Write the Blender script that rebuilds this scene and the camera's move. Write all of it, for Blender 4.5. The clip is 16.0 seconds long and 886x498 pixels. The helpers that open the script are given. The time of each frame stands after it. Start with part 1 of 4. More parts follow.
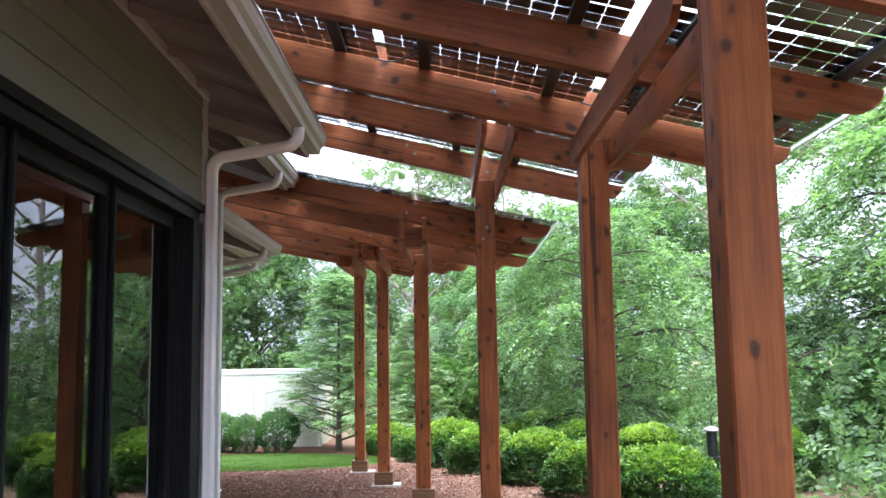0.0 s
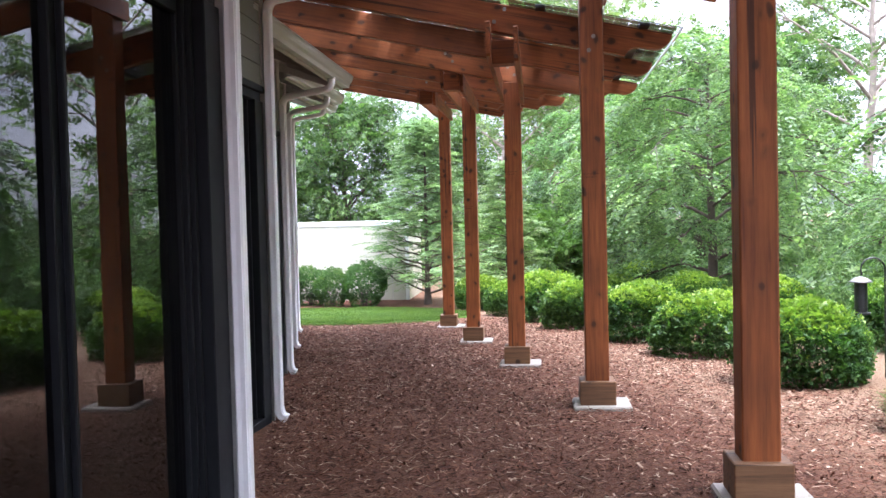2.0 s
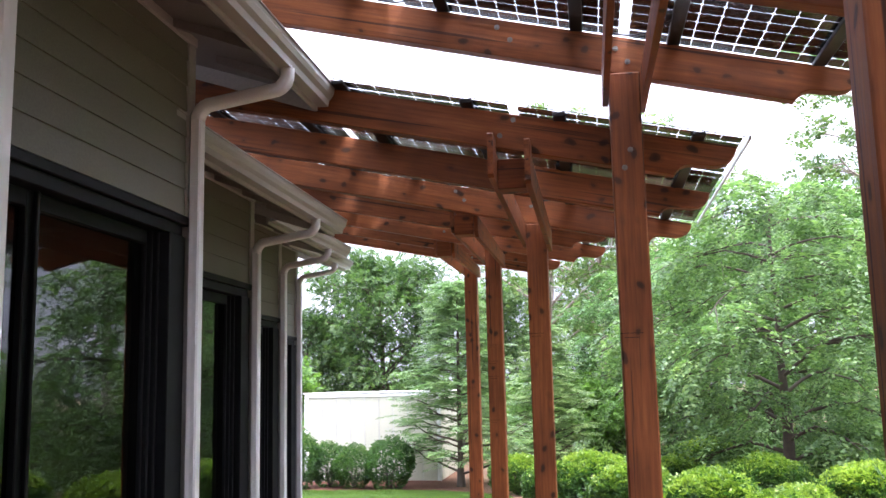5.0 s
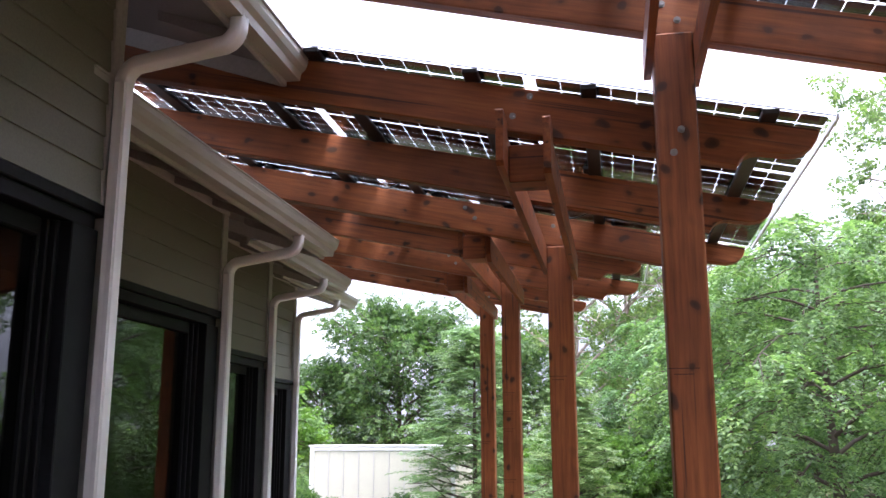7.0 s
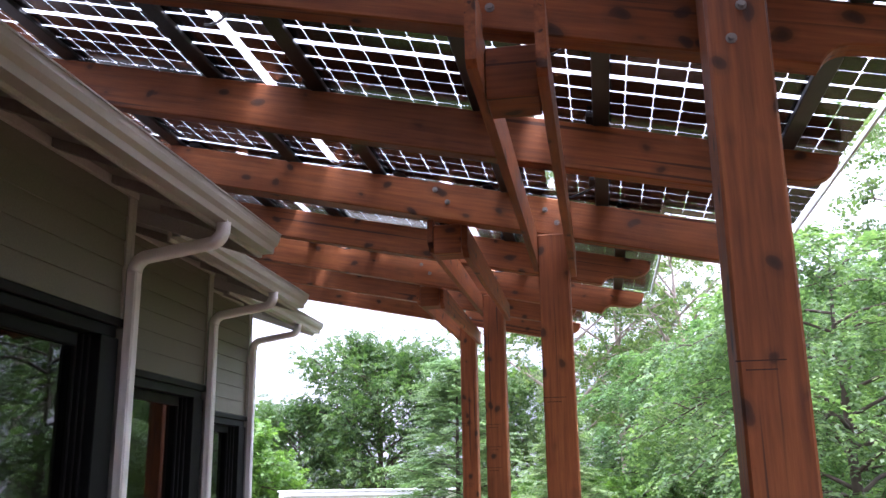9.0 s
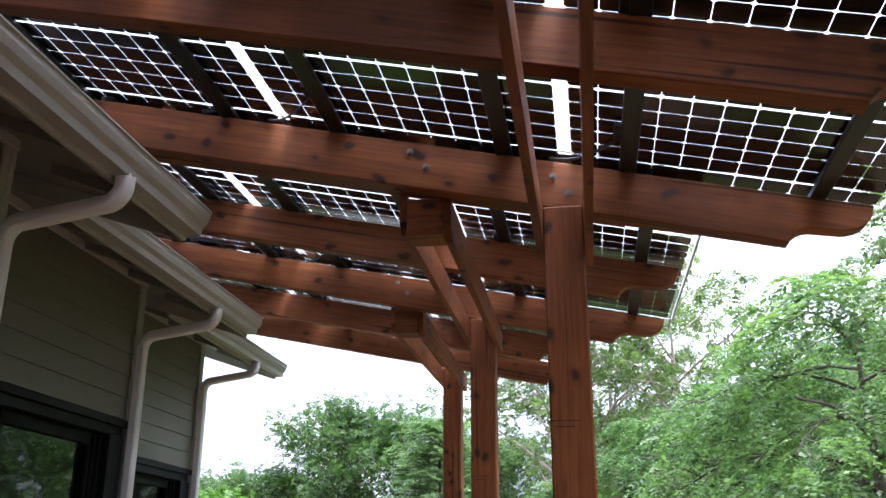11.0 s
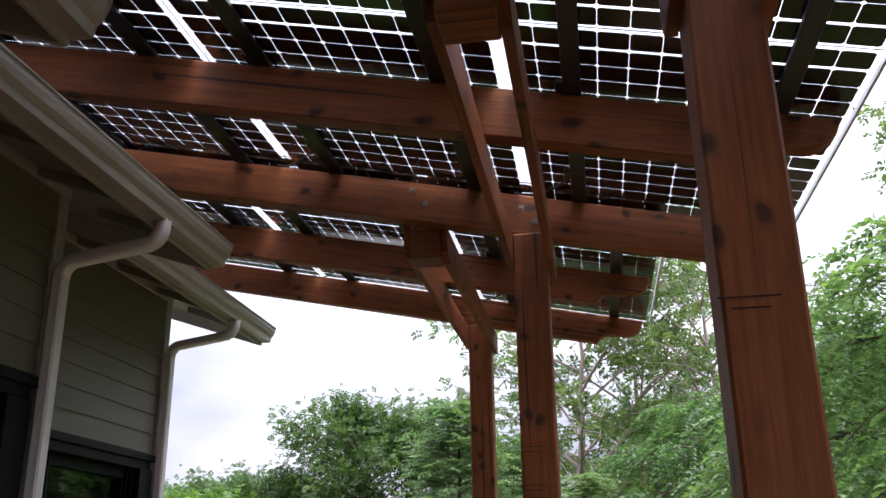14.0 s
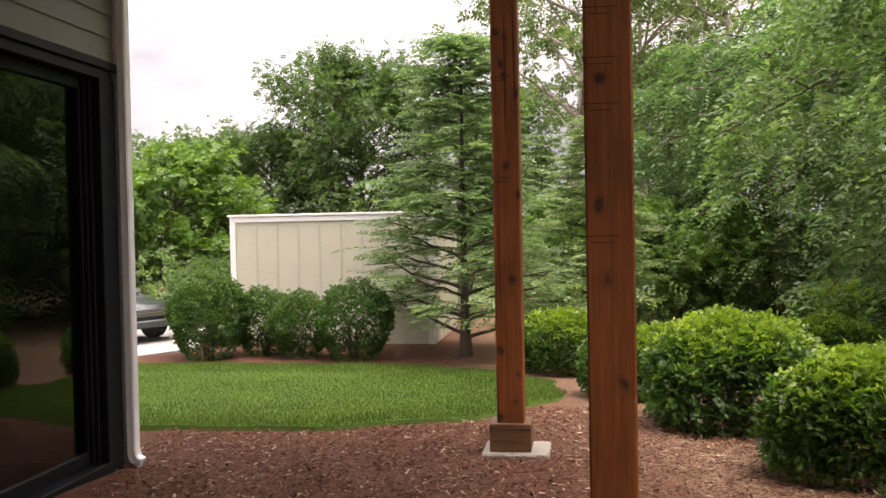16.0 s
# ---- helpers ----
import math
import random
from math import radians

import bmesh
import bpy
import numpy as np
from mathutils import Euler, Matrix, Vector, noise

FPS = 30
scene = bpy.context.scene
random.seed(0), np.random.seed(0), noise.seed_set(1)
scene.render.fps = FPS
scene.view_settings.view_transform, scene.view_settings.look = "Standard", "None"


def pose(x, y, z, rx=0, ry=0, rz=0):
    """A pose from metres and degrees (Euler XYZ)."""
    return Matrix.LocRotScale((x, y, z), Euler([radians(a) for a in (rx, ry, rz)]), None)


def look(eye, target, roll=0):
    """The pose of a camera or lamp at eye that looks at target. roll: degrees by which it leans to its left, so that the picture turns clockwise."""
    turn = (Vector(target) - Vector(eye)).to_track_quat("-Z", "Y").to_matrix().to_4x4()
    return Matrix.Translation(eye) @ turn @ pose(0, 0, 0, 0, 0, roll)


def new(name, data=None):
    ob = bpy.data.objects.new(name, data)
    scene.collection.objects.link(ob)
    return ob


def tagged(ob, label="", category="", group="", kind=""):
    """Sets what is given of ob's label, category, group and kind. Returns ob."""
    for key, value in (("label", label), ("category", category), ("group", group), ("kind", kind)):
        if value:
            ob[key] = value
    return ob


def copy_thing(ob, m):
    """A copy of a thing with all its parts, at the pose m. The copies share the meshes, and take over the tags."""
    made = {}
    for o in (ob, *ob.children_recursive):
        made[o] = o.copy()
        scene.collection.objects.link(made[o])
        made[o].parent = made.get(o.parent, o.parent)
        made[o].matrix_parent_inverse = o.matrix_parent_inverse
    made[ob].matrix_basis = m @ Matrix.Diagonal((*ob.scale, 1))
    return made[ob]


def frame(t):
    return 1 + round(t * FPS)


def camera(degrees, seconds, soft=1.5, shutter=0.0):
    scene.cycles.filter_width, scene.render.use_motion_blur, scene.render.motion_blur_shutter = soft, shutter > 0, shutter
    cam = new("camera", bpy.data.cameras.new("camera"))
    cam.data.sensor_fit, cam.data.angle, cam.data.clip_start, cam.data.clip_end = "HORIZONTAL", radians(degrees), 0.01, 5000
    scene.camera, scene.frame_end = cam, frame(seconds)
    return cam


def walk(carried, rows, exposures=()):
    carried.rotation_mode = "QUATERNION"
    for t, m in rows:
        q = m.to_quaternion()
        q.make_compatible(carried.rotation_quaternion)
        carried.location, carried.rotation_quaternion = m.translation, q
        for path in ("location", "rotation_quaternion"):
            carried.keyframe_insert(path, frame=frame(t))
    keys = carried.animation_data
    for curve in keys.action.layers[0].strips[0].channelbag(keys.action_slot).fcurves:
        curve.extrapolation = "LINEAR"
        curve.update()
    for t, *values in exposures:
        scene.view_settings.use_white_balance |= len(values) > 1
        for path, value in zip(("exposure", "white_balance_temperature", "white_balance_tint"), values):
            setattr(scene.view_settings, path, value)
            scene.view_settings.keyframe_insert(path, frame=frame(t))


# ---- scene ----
cam = camera(51.61, 16.0, 1.5)
# seconds, eye, yaw, pitch, lean
PATH = [
    (0, 0.004, 0.001, 1.741, 0.10, 6.92, -0.92),
    (0.5, -0.032, 0.429, 1.708, -0.04, 5.34, -1.14),
    (1, -0.023, 0.770, 1.679, 1.88, 2.93, -1.24),
    (1.5, -0.011, 1.125, 1.648, 5.18, 0.00, -1.00),
    (2, -0.045, 1.496, 1.612, 5.96, -1.97, -1.39),
    (2.5, -0.031, 1.806, 1.615, 5.05, -1.81, -1.95),
    (3, 0.042, 2.164, 1.637, 5.75, -0.06, -1.64),
    (3.5, 0.060, 2.445, 1.633, 5.77, 3.45, -1.78),
    (4, 0.075, 2.776, 1.661, 6.49, 6.81, -2.36),
    (4.5, 0.143, 3.162, 1.656, 7.86, 7.96, -2.09),
    (7, 0.079, 4.847, 1.618, 10.51, 11.92, -0.08),
    (7.5, 0.068, 5.217, 1.599, 11.11, 12.87, -0.81),
    (8, 0.043, 5.622, 1.614, 10.80, 12.84, -0.94),
    (8.5, -0.026, 5.987, 1.619, 9.93, 13.35, -1.17),
    (11, -0.251, 7.823, 1.498, 8.81, 19.21, 0.07),
    (11.5, -0.411, 8.166, 1.554, 7.39, 19.30, -1.22),
    (12, -0.439, 8.500, 1.525, 7.95, 19.57, -0.44),
    (12.5, -0.490, 8.833, 1.528, 7.91, 20.58, -0.47),
    (13, -0.561, 9.159, 1.517, 7.58, 21.99, -0.88),
    (13.5, -0.624, 9.460, 1.511, 8.08, 21.77, -1.51),
    (14, -0.708, 9.792, 1.526, 9.21, 19.39, -0.80),
    (14.5, -0.854, 10.120, 1.498, 9.71, 14.20, -0.79),
    (15, -0.916, 10.482, 1.414, 10.43, 8.61, -0.94),
    (15.5, -0.955, 10.727, 1.301, 10.06, 2.77, -0.99),
    (16, -1.111, 10.998, 1.277, 8.71, -1.24, -1.14),
]
EXPOSURES = [(0.0, 2.08, 5500, 17), (1.5, 2.13, 5600, 21), (3.0, 2.4, 5700, 25), (4.0, 2.05, 5700, 24), (4.5, 2.05, 5750, 24), (7.0, 1.87, 5750, 26), (8.5, 1.95, 5600, 30), (11.0, 1.5, 5600, 20), (12.0, 1.15, 5650, 20), (13.0, 0.88, 5700, 22), (14.5, 0.82, 6100, 26), (15.0, 0.55, 6250, 30), (15.5, 0.3, 6800, 30), (16.0, 1.02, 7300, 25)]
SKY, SUN, SUN_TURN, SUN_RISE = 0.15, 2.1, 120, 72
walk(cam, [(t, look((x, y, z), Vector((x, y, z)) + Vector((-math.sin(radians(yw)) * math.cos(radians(pt)), math.cos(radians(yw)) * math.cos(radians(pt)), math.sin(radians(pt)))), ln)) for t, x, y, z, yw, pt, ln in PATH],
     exposures=EXPOSURES)

# ---- world and sun: bright overcast ----
world = bpy.data.worlds.new("overcast")
scene.world = world
world.use_nodes = True
wn, wl = world.node_tree.nodes, world.node_tree.links
wn.clear()
w_out, w_bg, w_sky = wn.new("ShaderNodeOutputWorld"), wn.new("ShaderNodeBackground"), wn.new("ShaderNodeTexSky")
w_sky.sky_type, w_sky.sun_disc = "NISHITA", False
w_sky.sun_elevation, w_sky.sun_rotation, w_sky.dust_density = radians(SUN_RISE), radians(SUN_TURN), 4.0
w_bg.inputs["Strength"].default_value = SKY
w_tc, w_map, w_noise, w_ramp, w_mix = wn.new("ShaderNodeTexCoord"), wn.new("ShaderNodeMapping"), wn.new("ShaderNodeTexNoise"), wn.new("ShaderNodeValToRGB"), wn.new("ShaderNodeMixRGB")
w_map.inputs["Scale"].default_value = (1.2, 1.2, 3.2)
w_noise.inputs["Scale"].default_value, w_noise.inputs["Detail"].default_value = 2.2, 6
w_ramp.color_ramp.elements[0].position, w_ramp.color_ramp.elements[0].color = 0.36, (5.6, 5.9, 6.4, 1)
w_ramp.color_ramp.elements[1].position, w_ramp.color_ramp.elements[1].color = 0.66, (11.6, 11.8, 12.0, 1)
w_mix.inputs[0].default_value = 0.93
wl.new(w_tc.outputs["Generated"], w_map.inputs[0])
wl.new(w_map.outputs[0], w_noise.inputs["Vector"])
wl.new(w_noise.outputs["Fac"], w_ramp.inputs[0])
wl.new(w_sky.outputs[0], w_mix.inputs[1])
# an overcast sky is about three times brighter overhead than at the horizon
w_sep, w_grade, w_mul = wn.new("ShaderNodeSeparateXYZ"), wn.new("ShaderNodeMapRange"), wn.new("ShaderNodeVectorMath")
w_grade.inputs["From Min"].default_value, w_grade.inputs["From Max"].default_value = 0.0, 1.0
w_grade.inputs["To Min"].default_value, w_grade.inputs["To Max"].default_value = 0.21, 1.75
w_mul.operation = "SCALE"
wl.new(w_tc.outputs["Generated"], w_sep.inputs[0])
wl.new(w_sep.outputs["Z"], w_grade.inputs["Value"])
wl.new(w_ramp.outputs[0], w_mul.inputs[0])
wl.new(w_grade.outputs[0], w_mul.inputs["Scale"])
wl.new(w_mul.outputs[0], w_mix.inputs[2])
wl.new(w_mix.outputs[0], w_bg.inputs["Color"])
wl.new(w_bg.outputs[0], w_out.inputs[0])
sun = new("sun", bpy.data.lights.new("sun", "SUN"))
sun.data.energy, sun.data.angle, sun.data.color = SUN, radians(30), (1.0, 0.95, 0.87)
sun.matrix_world = look((0, 0, 20), Vector((0, 0, 20)) - Vector((math.sin(radians(SUN_TURN)) * math.cos(radians(SUN_RISE)), math.cos(radians(SUN_TURN)) * math.cos(radians(SUN_RISE)), math.sin(radians(SUN_RISE)))))


# ---- materials ----
class Mat:
    """A node material with a Principled shader and short ways to add nodes."""

    def __init__(self, name):
        self.m = bpy.data.materials.new(name)
        self.m.use_nodes = True
        self.t = self.m.node_tree
        self.b = self.t.nodes["Principled BSDF"]

    def node(self, kind, **sockets):
        n = self.t.nodes.new(kind)
        for k, v in sockets.items():
            n.inputs[k.replace("_", " ")].default_value = v
        return n

    def link(self, a, b):
        self.t.links.new(a, b)

    def ramp(self, source, stops):
        r = self.t.nodes.new("ShaderNodeValToRGB")
        e = r.color_ramp.elements
        e[0].position, e[0].color = stops[0][0], (*stops[0][1], 1)
        e[1].position, e[1].color = stops[-1][0], (*stops[-1][1], 1)
        for p, c in stops[1:-1]:
            x = e.new(p)
            x.color = (*c, 1)
        self.link(source, r.inputs[0])
        return r.outputs[0]

    def coords(self, scale=(1, 1, 1), shift=True):
        tc, mp = self.node("ShaderNodeTexCoord"), self.node("ShaderNodeMapping")
        mp.inputs["Scale"].default_value = scale
        src = tc.outputs["Object"]
        if shift:
            oi, ad = self.node("ShaderNodeObjectInfo"), self.node("ShaderNodeVectorMath")
            ml = self.node("ShaderNodeMath")
            ml.operation, ml.inputs[1].default_value = "MULTIPLY", 37.0
            self.link(oi.outputs["Random"], ml.inputs[0])
            self.link(src, ad.inputs[0])
            self.link(ml.outputs[0], ad.inputs[1])
            src = ad.outputs[0]
        self.link(src, mp.inputs[0])
        return mp.outputs[0]

    def noise(self, vec, scale, detail=4, rough=0.55):
        n = self.node("ShaderNodeTexNoise", Scale=scale, Detail=detail, Roughness=rough)
        if vec is not None:
            self.link(vec, n.inputs["Vector"])
        return n.outputs["Fac"]

    def mix(self, fac, a, b, mode="MIX"):
        n = self.t.nodes.new("ShaderNodeMixRGB")
        n.blend_type = mode
        for s, v in ((n.inputs[0], fac), (n.inputs[1], a), (n.inputs[2], b)):
            if hasattr(v, "is_output"):
                self.link(v, s)
            else:
                s.default_value = v if not isinstance(v, tuple) else (*v, 1)
        return n.outputs[0]

    def bump(self, height, strength, dist=0.01):
        n = self.node("ShaderNodeBump", Strength=strength, Distance=dist)
        self.link(height, n.inputs["Height"])
        self.link(n.outputs[0], self.b.inputs["Normal"])

    def set(self, **kw):
        for k, v in kw.items():
            s = self.b.inputs[k.replace("_", " ")]
            if hasattr(v, "is_output"):
                self.link(v, s)
            else:
                s.default_value = (*v, 1) if isinstance(v, tuple) else v
        return self


def make_wood(name, axis, dark, mid, light):
    """Stained rough-sawn cedar; axis: the way of the grain."""
    m = Mat(name)
    long = [14.0, 14.0, 14.0]
    long[axis] = 0.7
    g = m.noise(m.coords(tuple(long)), 3.0, 8, 0.65)
    big = m.noise(m.coords(), 1.4, 3)
    col = m.ramp(g, [(0.28, dark), (0.5, mid), (0.75, light)])
    tone = m.ramp(big, [(0.3, (0.62, 0.58, 0.55)), (0.7, (1.12, 1.1, 1.06))])
    col = m.mix(1.0, col, tone, "MULTIPLY")
    kn = [7.5, 7.5, 7.5]
    kn[axis] = 5.0
    v = m.node("ShaderNodeTexVoronoi", Scale=1.0, Randomness=1.0)
    warp = m.node("ShaderNodeVectorMath")
    wob = m.node("ShaderNodeTexNoise", Scale=4.0)
    m.link(m.coords(), wob.inputs["Vector"])
    m.link(m.coords(tuple(kn)), warp.inputs[0])
    m.link(wob.outputs["Color"], warp.inputs[1])
    m.link(warp.outputs[0], v.inputs["Vector"])
    knot = m.ramp(v.outputs["Distance"], [(0.07, (0.92, 0.92, 0.92)), (0.15, (0.75, 0.75, 0.75)), (0.19, (0.25, 0.25, 0.25)), (0.32, (0, 0, 0))])
    col = m.mix(knot, col, (0.030, 0.012, 0.006))
    cr = [34.0, 34.0, 34.0]
    cr[axis] = 0.45
    crack = m.ramp(m.noise(m.coords(tuple(cr)), 1.0, 2, 0.4), [(0.66, (0, 0, 0)), (0.70, (0.8, 0.8, 0.8))])
    col = m.mix(crack, col, (0.03, 0.011, 0.006))
    m.set(Base_Color=col, Roughness=m.ramp(g, [(0.2, (0.5, 0.5, 0.5)), (0.8, (0.72, 0.72, 0.72))]))
    m.b.inputs["Specular IOR Level"].default_value = 0.35
    m.bump(g, 0.35, 0.006)
    return m.m


CEDAR = ((0.150, 0.041, 0.010), (0.262, 0.080, 0.020), (0.360, 0.128, 0.035))
wood_x, wood_y, wood_z = (make_wood("cedar_" + a, i, *CEDAR) for i, a in enumerate("xyz"))
wood_base = make_wood("base_wood", 0, (0.09, 0.045, 0.02), (0.17, 0.09, 0.042), (0.25, 0.14, 0.07))


def make_plain(name, color, rough, metal=0.0, vary=0.12, scale=3.0, fine=60.0, bump=0.15, spec=0.5, grit=0.25):
    """A painted or cast surface: broad stains, fine grain and slight relief."""
    m = Mat(name)
    co = m.coords()
    broad, grain = m.noise(co, scale, 4), m.noise(co, fine, 3)
    lo, hi = tuple(c * (1 - vary) for c in color), tuple(min(1, c * (1 + vary)) for c in color)
    col = m.ramp(broad, [(0.3, lo), (0.7, hi)])
    col = m.mix(grit, col, m.ramp(grain, [(0.3, tuple(c * 0.6 for c in color)), (0.7, tuple(min(1, c * 1.3) for c in color))]))
    m.set(Base_Color=col, Metallic=metal, Roughness=m.ramp(broad, [(0.3, (rough * 0.85,) * 3), (0.7, (min(1, rough * 1.1),) * 3)]))
    m.b.inputs["Specular IOR Level"].default_value = spec
    if bump:
        m.bump(grain, bump, 0.003)
    return m.m


siding_mat = make_plain("siding_paint", (0.19, 0.188, 0.144), 0.6, vary=0.06, fine=90)
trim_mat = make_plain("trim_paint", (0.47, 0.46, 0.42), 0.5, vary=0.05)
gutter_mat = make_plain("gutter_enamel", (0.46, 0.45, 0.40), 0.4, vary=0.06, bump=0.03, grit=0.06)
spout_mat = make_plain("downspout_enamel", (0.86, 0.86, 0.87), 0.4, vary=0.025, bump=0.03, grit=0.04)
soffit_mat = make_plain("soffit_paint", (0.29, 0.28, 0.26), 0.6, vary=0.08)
shingle_mat = make_plain("shingle", (0.10, 0.095, 0.09), 0.9, vary=0.2)
frame_mat = make_plain("dark_frame", (0.007, 0.008, 0.010), 0.55, vary=0.15, bump=0.04, spec=0.2)
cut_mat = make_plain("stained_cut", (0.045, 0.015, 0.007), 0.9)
void_mat = make_plain("vent_void", (0.02, 0.02, 0.02), 0.9)
# near-black: the dimness of unlit rooms is put into the colour
inside_mat = make_plain("interior_dimness", (0.05, 0.045, 0.04), 0.85)
concrete_mat = make_plain("concrete", (0.29, 0.265, 0.225), 0.85, vary=0.16, scale=6, fine=120, bump=0.4)
steel_mat = make_plain("galvanised", (0.27, 0.26, 0.25), 0.6, metal=0.8, vary=0.1)
rail_mat = make_plain("black_rail", (0.015, 0.018, 0.017), 0.45, vary=0.2)
alu_mat = make_plain("panel_frame", (0.72, 0.73, 0.74), 0.35, metal=0.7, vary=0.05, bump=0.0)
black_mat = make_plain("black_plastic", (0.012, 0.012, 0.013), 0.45)
panel_mat = make_plain("shed_panel", (0.50, 0.49, 0.38), 0.6, vary=0.05)
shed_trim_mat = make_plain("shed_trim", (0.80, 0.80, 0.77), 0.5, vary=0.04)
asphalt_mat = make_plain("drive", (0.36, 0.35, 0.33), 0.9, vary=0.12, fine=150)
car_mat = make_plain("car_paint", (0.075, 0.085, 0.085), 0.25, metal=0.4, vary=0.05, bump=0.0)
chrome_mat = make_plain("chrome", (0.6, 0.6, 0.6), 0.15, metal=1.0, vary=0.03, bump=0.0)
lamp_glass_mat = make_plain("lamp_glass", (0.75, 0.74, 0.68), 0.1, vary=0.05, bump=0.0)
bark_mat = make_plain("bark", (0.075, 0.056, 0.043), 0.9, vary=0.35, scale=8, fine=50, bump=0.9)
pale_bark_mat = make_plain("pale_bark", (0.30, 0.25, 0.21), 0.9, vary=0.3, scale=6, fine=45, bump=0.8)


def make_glass(name, tint, rough=0.0, ior=1.45):
    m = Mat(name)
    m.set(Base_Color=tint, Roughness=rough, IOR=ior)
    m.b.inputs["Transmission Weight"].default_value = 1.0
    return m.m


glass_mat = make_glass("door_glass", (0.30, 0.31, 0.31), 0.0, 1.6)
solar_glass_mat = make_glass("solar_glass", (0.96, 0.98, 0.97), 0.0, 1.2)


def make_cell():
    m = Mat("solar_cell")
    co = m.coords()
    n = m.noise(co, 2.0, 3)
    m.set(Base_Color=m.ramp(n, [(0.3, (0.010, 0.009, 0.009)), (0.7, (0.020, 0.017, 0.015))]), Roughness=0.22)
    m.b.inputs["Specular IOR Level"].default_value = 0.5
    return m.m


cell_mat = make_cell()


def make_leaf(name, dark, mid, light, through_tint, gloss=0.45):
    """Leaves: colour varies from leaf to leaf; light comes through them."""
    m = Mat(name)
    geo = m.node("ShaderNodeNewGeometry")
    oi = m.node("ShaderNodeObjectInfo")
    col = m.ramp(geo.outputs["Random Per Island"], [(0.0, dark), (0.55, mid), (1.0, light)])
    tone = m.ramp(oi.outputs["Random"], [(0.0, (0.8, 0.86, 0.82)), (1.0, (1.15, 1.08, 1.0))])
    col = m.mix(1.0, col, tone, "MULTIPLY")
    drift = m.noise(m.coords(), 1.6, 3)
    col = m.mix(1.0, col, m.ramp(drift, [(0.32, (0.66, 0.74, 0.74)), (0.68, (1.22, 1.16, 1.06))]), "MULTIPLY")
    m.set(Base_Color=col, Roughness=gloss)
    m.b.inputs["Specular IOR Level"].default_value = 0.4
    tr, mx = m.node("ShaderNodeBsdfTranslucent"), m.node("ShaderNodeMixShader")
    m.link(m.mix(1.0, col, through_tint, "MULTIPLY"), tr.inputs[0])
    mx.inputs[0].default_value = 0.42
    m.link(m.b.outputs[0], mx.inputs[1])
    m.link(tr.outputs[0], mx.inputs[2])
    m.link(mx.outputs[0], m.t.nodes["Material Output"].inputs[0])
    return m.m


leaf_locust = make_leaf("leaf_locust", (0.062, 0.114, 0.048), (0.122, 0.210, 0.088), (0.20, 0.308, 0.128), (1.4, 1.6, 0.9))
leaf_oak = make_leaf("leaf_oak", (0.042, 0.082, 0.032), (0.084, 0.155, 0.058), (0.13, 0.21, 0.078), (1.4, 1.6, 0.8))
leaf_light = make_leaf("leaf_light", (0.075, 0.150, 0.035), (0.135, 0.25, 0.058), (0.19, 0.33, 0.08), (1.4, 1.5, 0.7))
leaf_airy = make_leaf("leaf_airy", (0.075, 0.125, 0.050), (0.13, 0.20, 0.080), (0.19, 0.27, 0.11), (1.3, 1.5, 0.8))
leaf_cedar = make_leaf("leaf_cedar", (0.105, 0.165, 0.080), (0.175, 0.260, 0.118), (0.25, 0.35, 0.158), (1.2, 1.4, 0.9))
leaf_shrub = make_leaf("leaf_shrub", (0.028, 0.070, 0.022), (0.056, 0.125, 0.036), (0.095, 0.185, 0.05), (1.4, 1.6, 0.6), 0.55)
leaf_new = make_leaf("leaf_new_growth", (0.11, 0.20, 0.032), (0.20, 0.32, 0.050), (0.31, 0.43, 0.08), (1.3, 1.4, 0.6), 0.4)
grass_mat = make_leaf("grass", (0.052, 0.098, 0.016), (0.084, 0.144, 0.025), (0.125, 0.186, 0.037), (1.3, 1.4, 0.5))


def make_mulch():
    """Weathered pine straw and bark mulch, paler where it is thin."""
    m = Mat("mulch_ground")
    co = m.coords(shift=False)
    fine, mid, big = m.noise(co, 38, 6, 0.7), m.noise(co, 7, 5), m.noise(co, 0.55, 3)
    col = m.ramp(fine, [(0.3, (0.026, 0.012, 0.008)), (0.5, (0.098, 0.042, 0.026)), (0.72, (0.205, 0.108, 0.066))])
    col = m.mix(m.ramp(mid, [(0.4, (0, 0, 0)), (0.75, (0.55, 0.55, 0.55))]), col, (0.155, 0.082, 0.050))
    # thin straw over sandy soil towards the shrubs
    tc, sep = m.node("ShaderNodeTexCoord"), m.node("ShaderNodeSeparateXYZ")
    m.link(tc.outputs["Object"], sep.inputs[0])
    a = m.node("ShaderNodeMath")
    a.operation, a.inputs[1].default_value = "MULTIPLY_ADD", 0.26
    m.link(sep.outputs["Y"], a.inputs[0])
    m.link(sep.outputs["X"], a.inputs[2])
    b = m.node("ShaderNodeMath")
    b.operation = "ADD"
    m.link(a.outputs[0], b.inputs[0])
    m.link(big, b.inputs[1])
    pale = m.ramp(b.outputs[0], [(0.0, (0, 0, 0)), (1.0, (1, 1, 1))])
    rng = m.node("ShaderNodeMapRange")
    rng.inputs["From Min"].default_value, rng.inputs["From Max"].default_value = 3.6, 5.0
    m.link(b.outputs[0], rng.inputs["Value"])
    sandy = m.ramp(fine, [(0.3, (0.17, 0.105, 0.062)), (0.7, (0.40, 0.29, 0.19))])
    fac = m.mix(1.0, rng.outputs[0], (0.62, 0.62, 0.62), "MULTIPLY")
    col = m.mix(fac, col, sandy)
    m.set(Base_Color=col, Roughness=0.95)
    m.b.inputs["Specular IOR Level"].default_value = 0.15
    m.bump(fine, 0.9, 0.03)
    return m.m


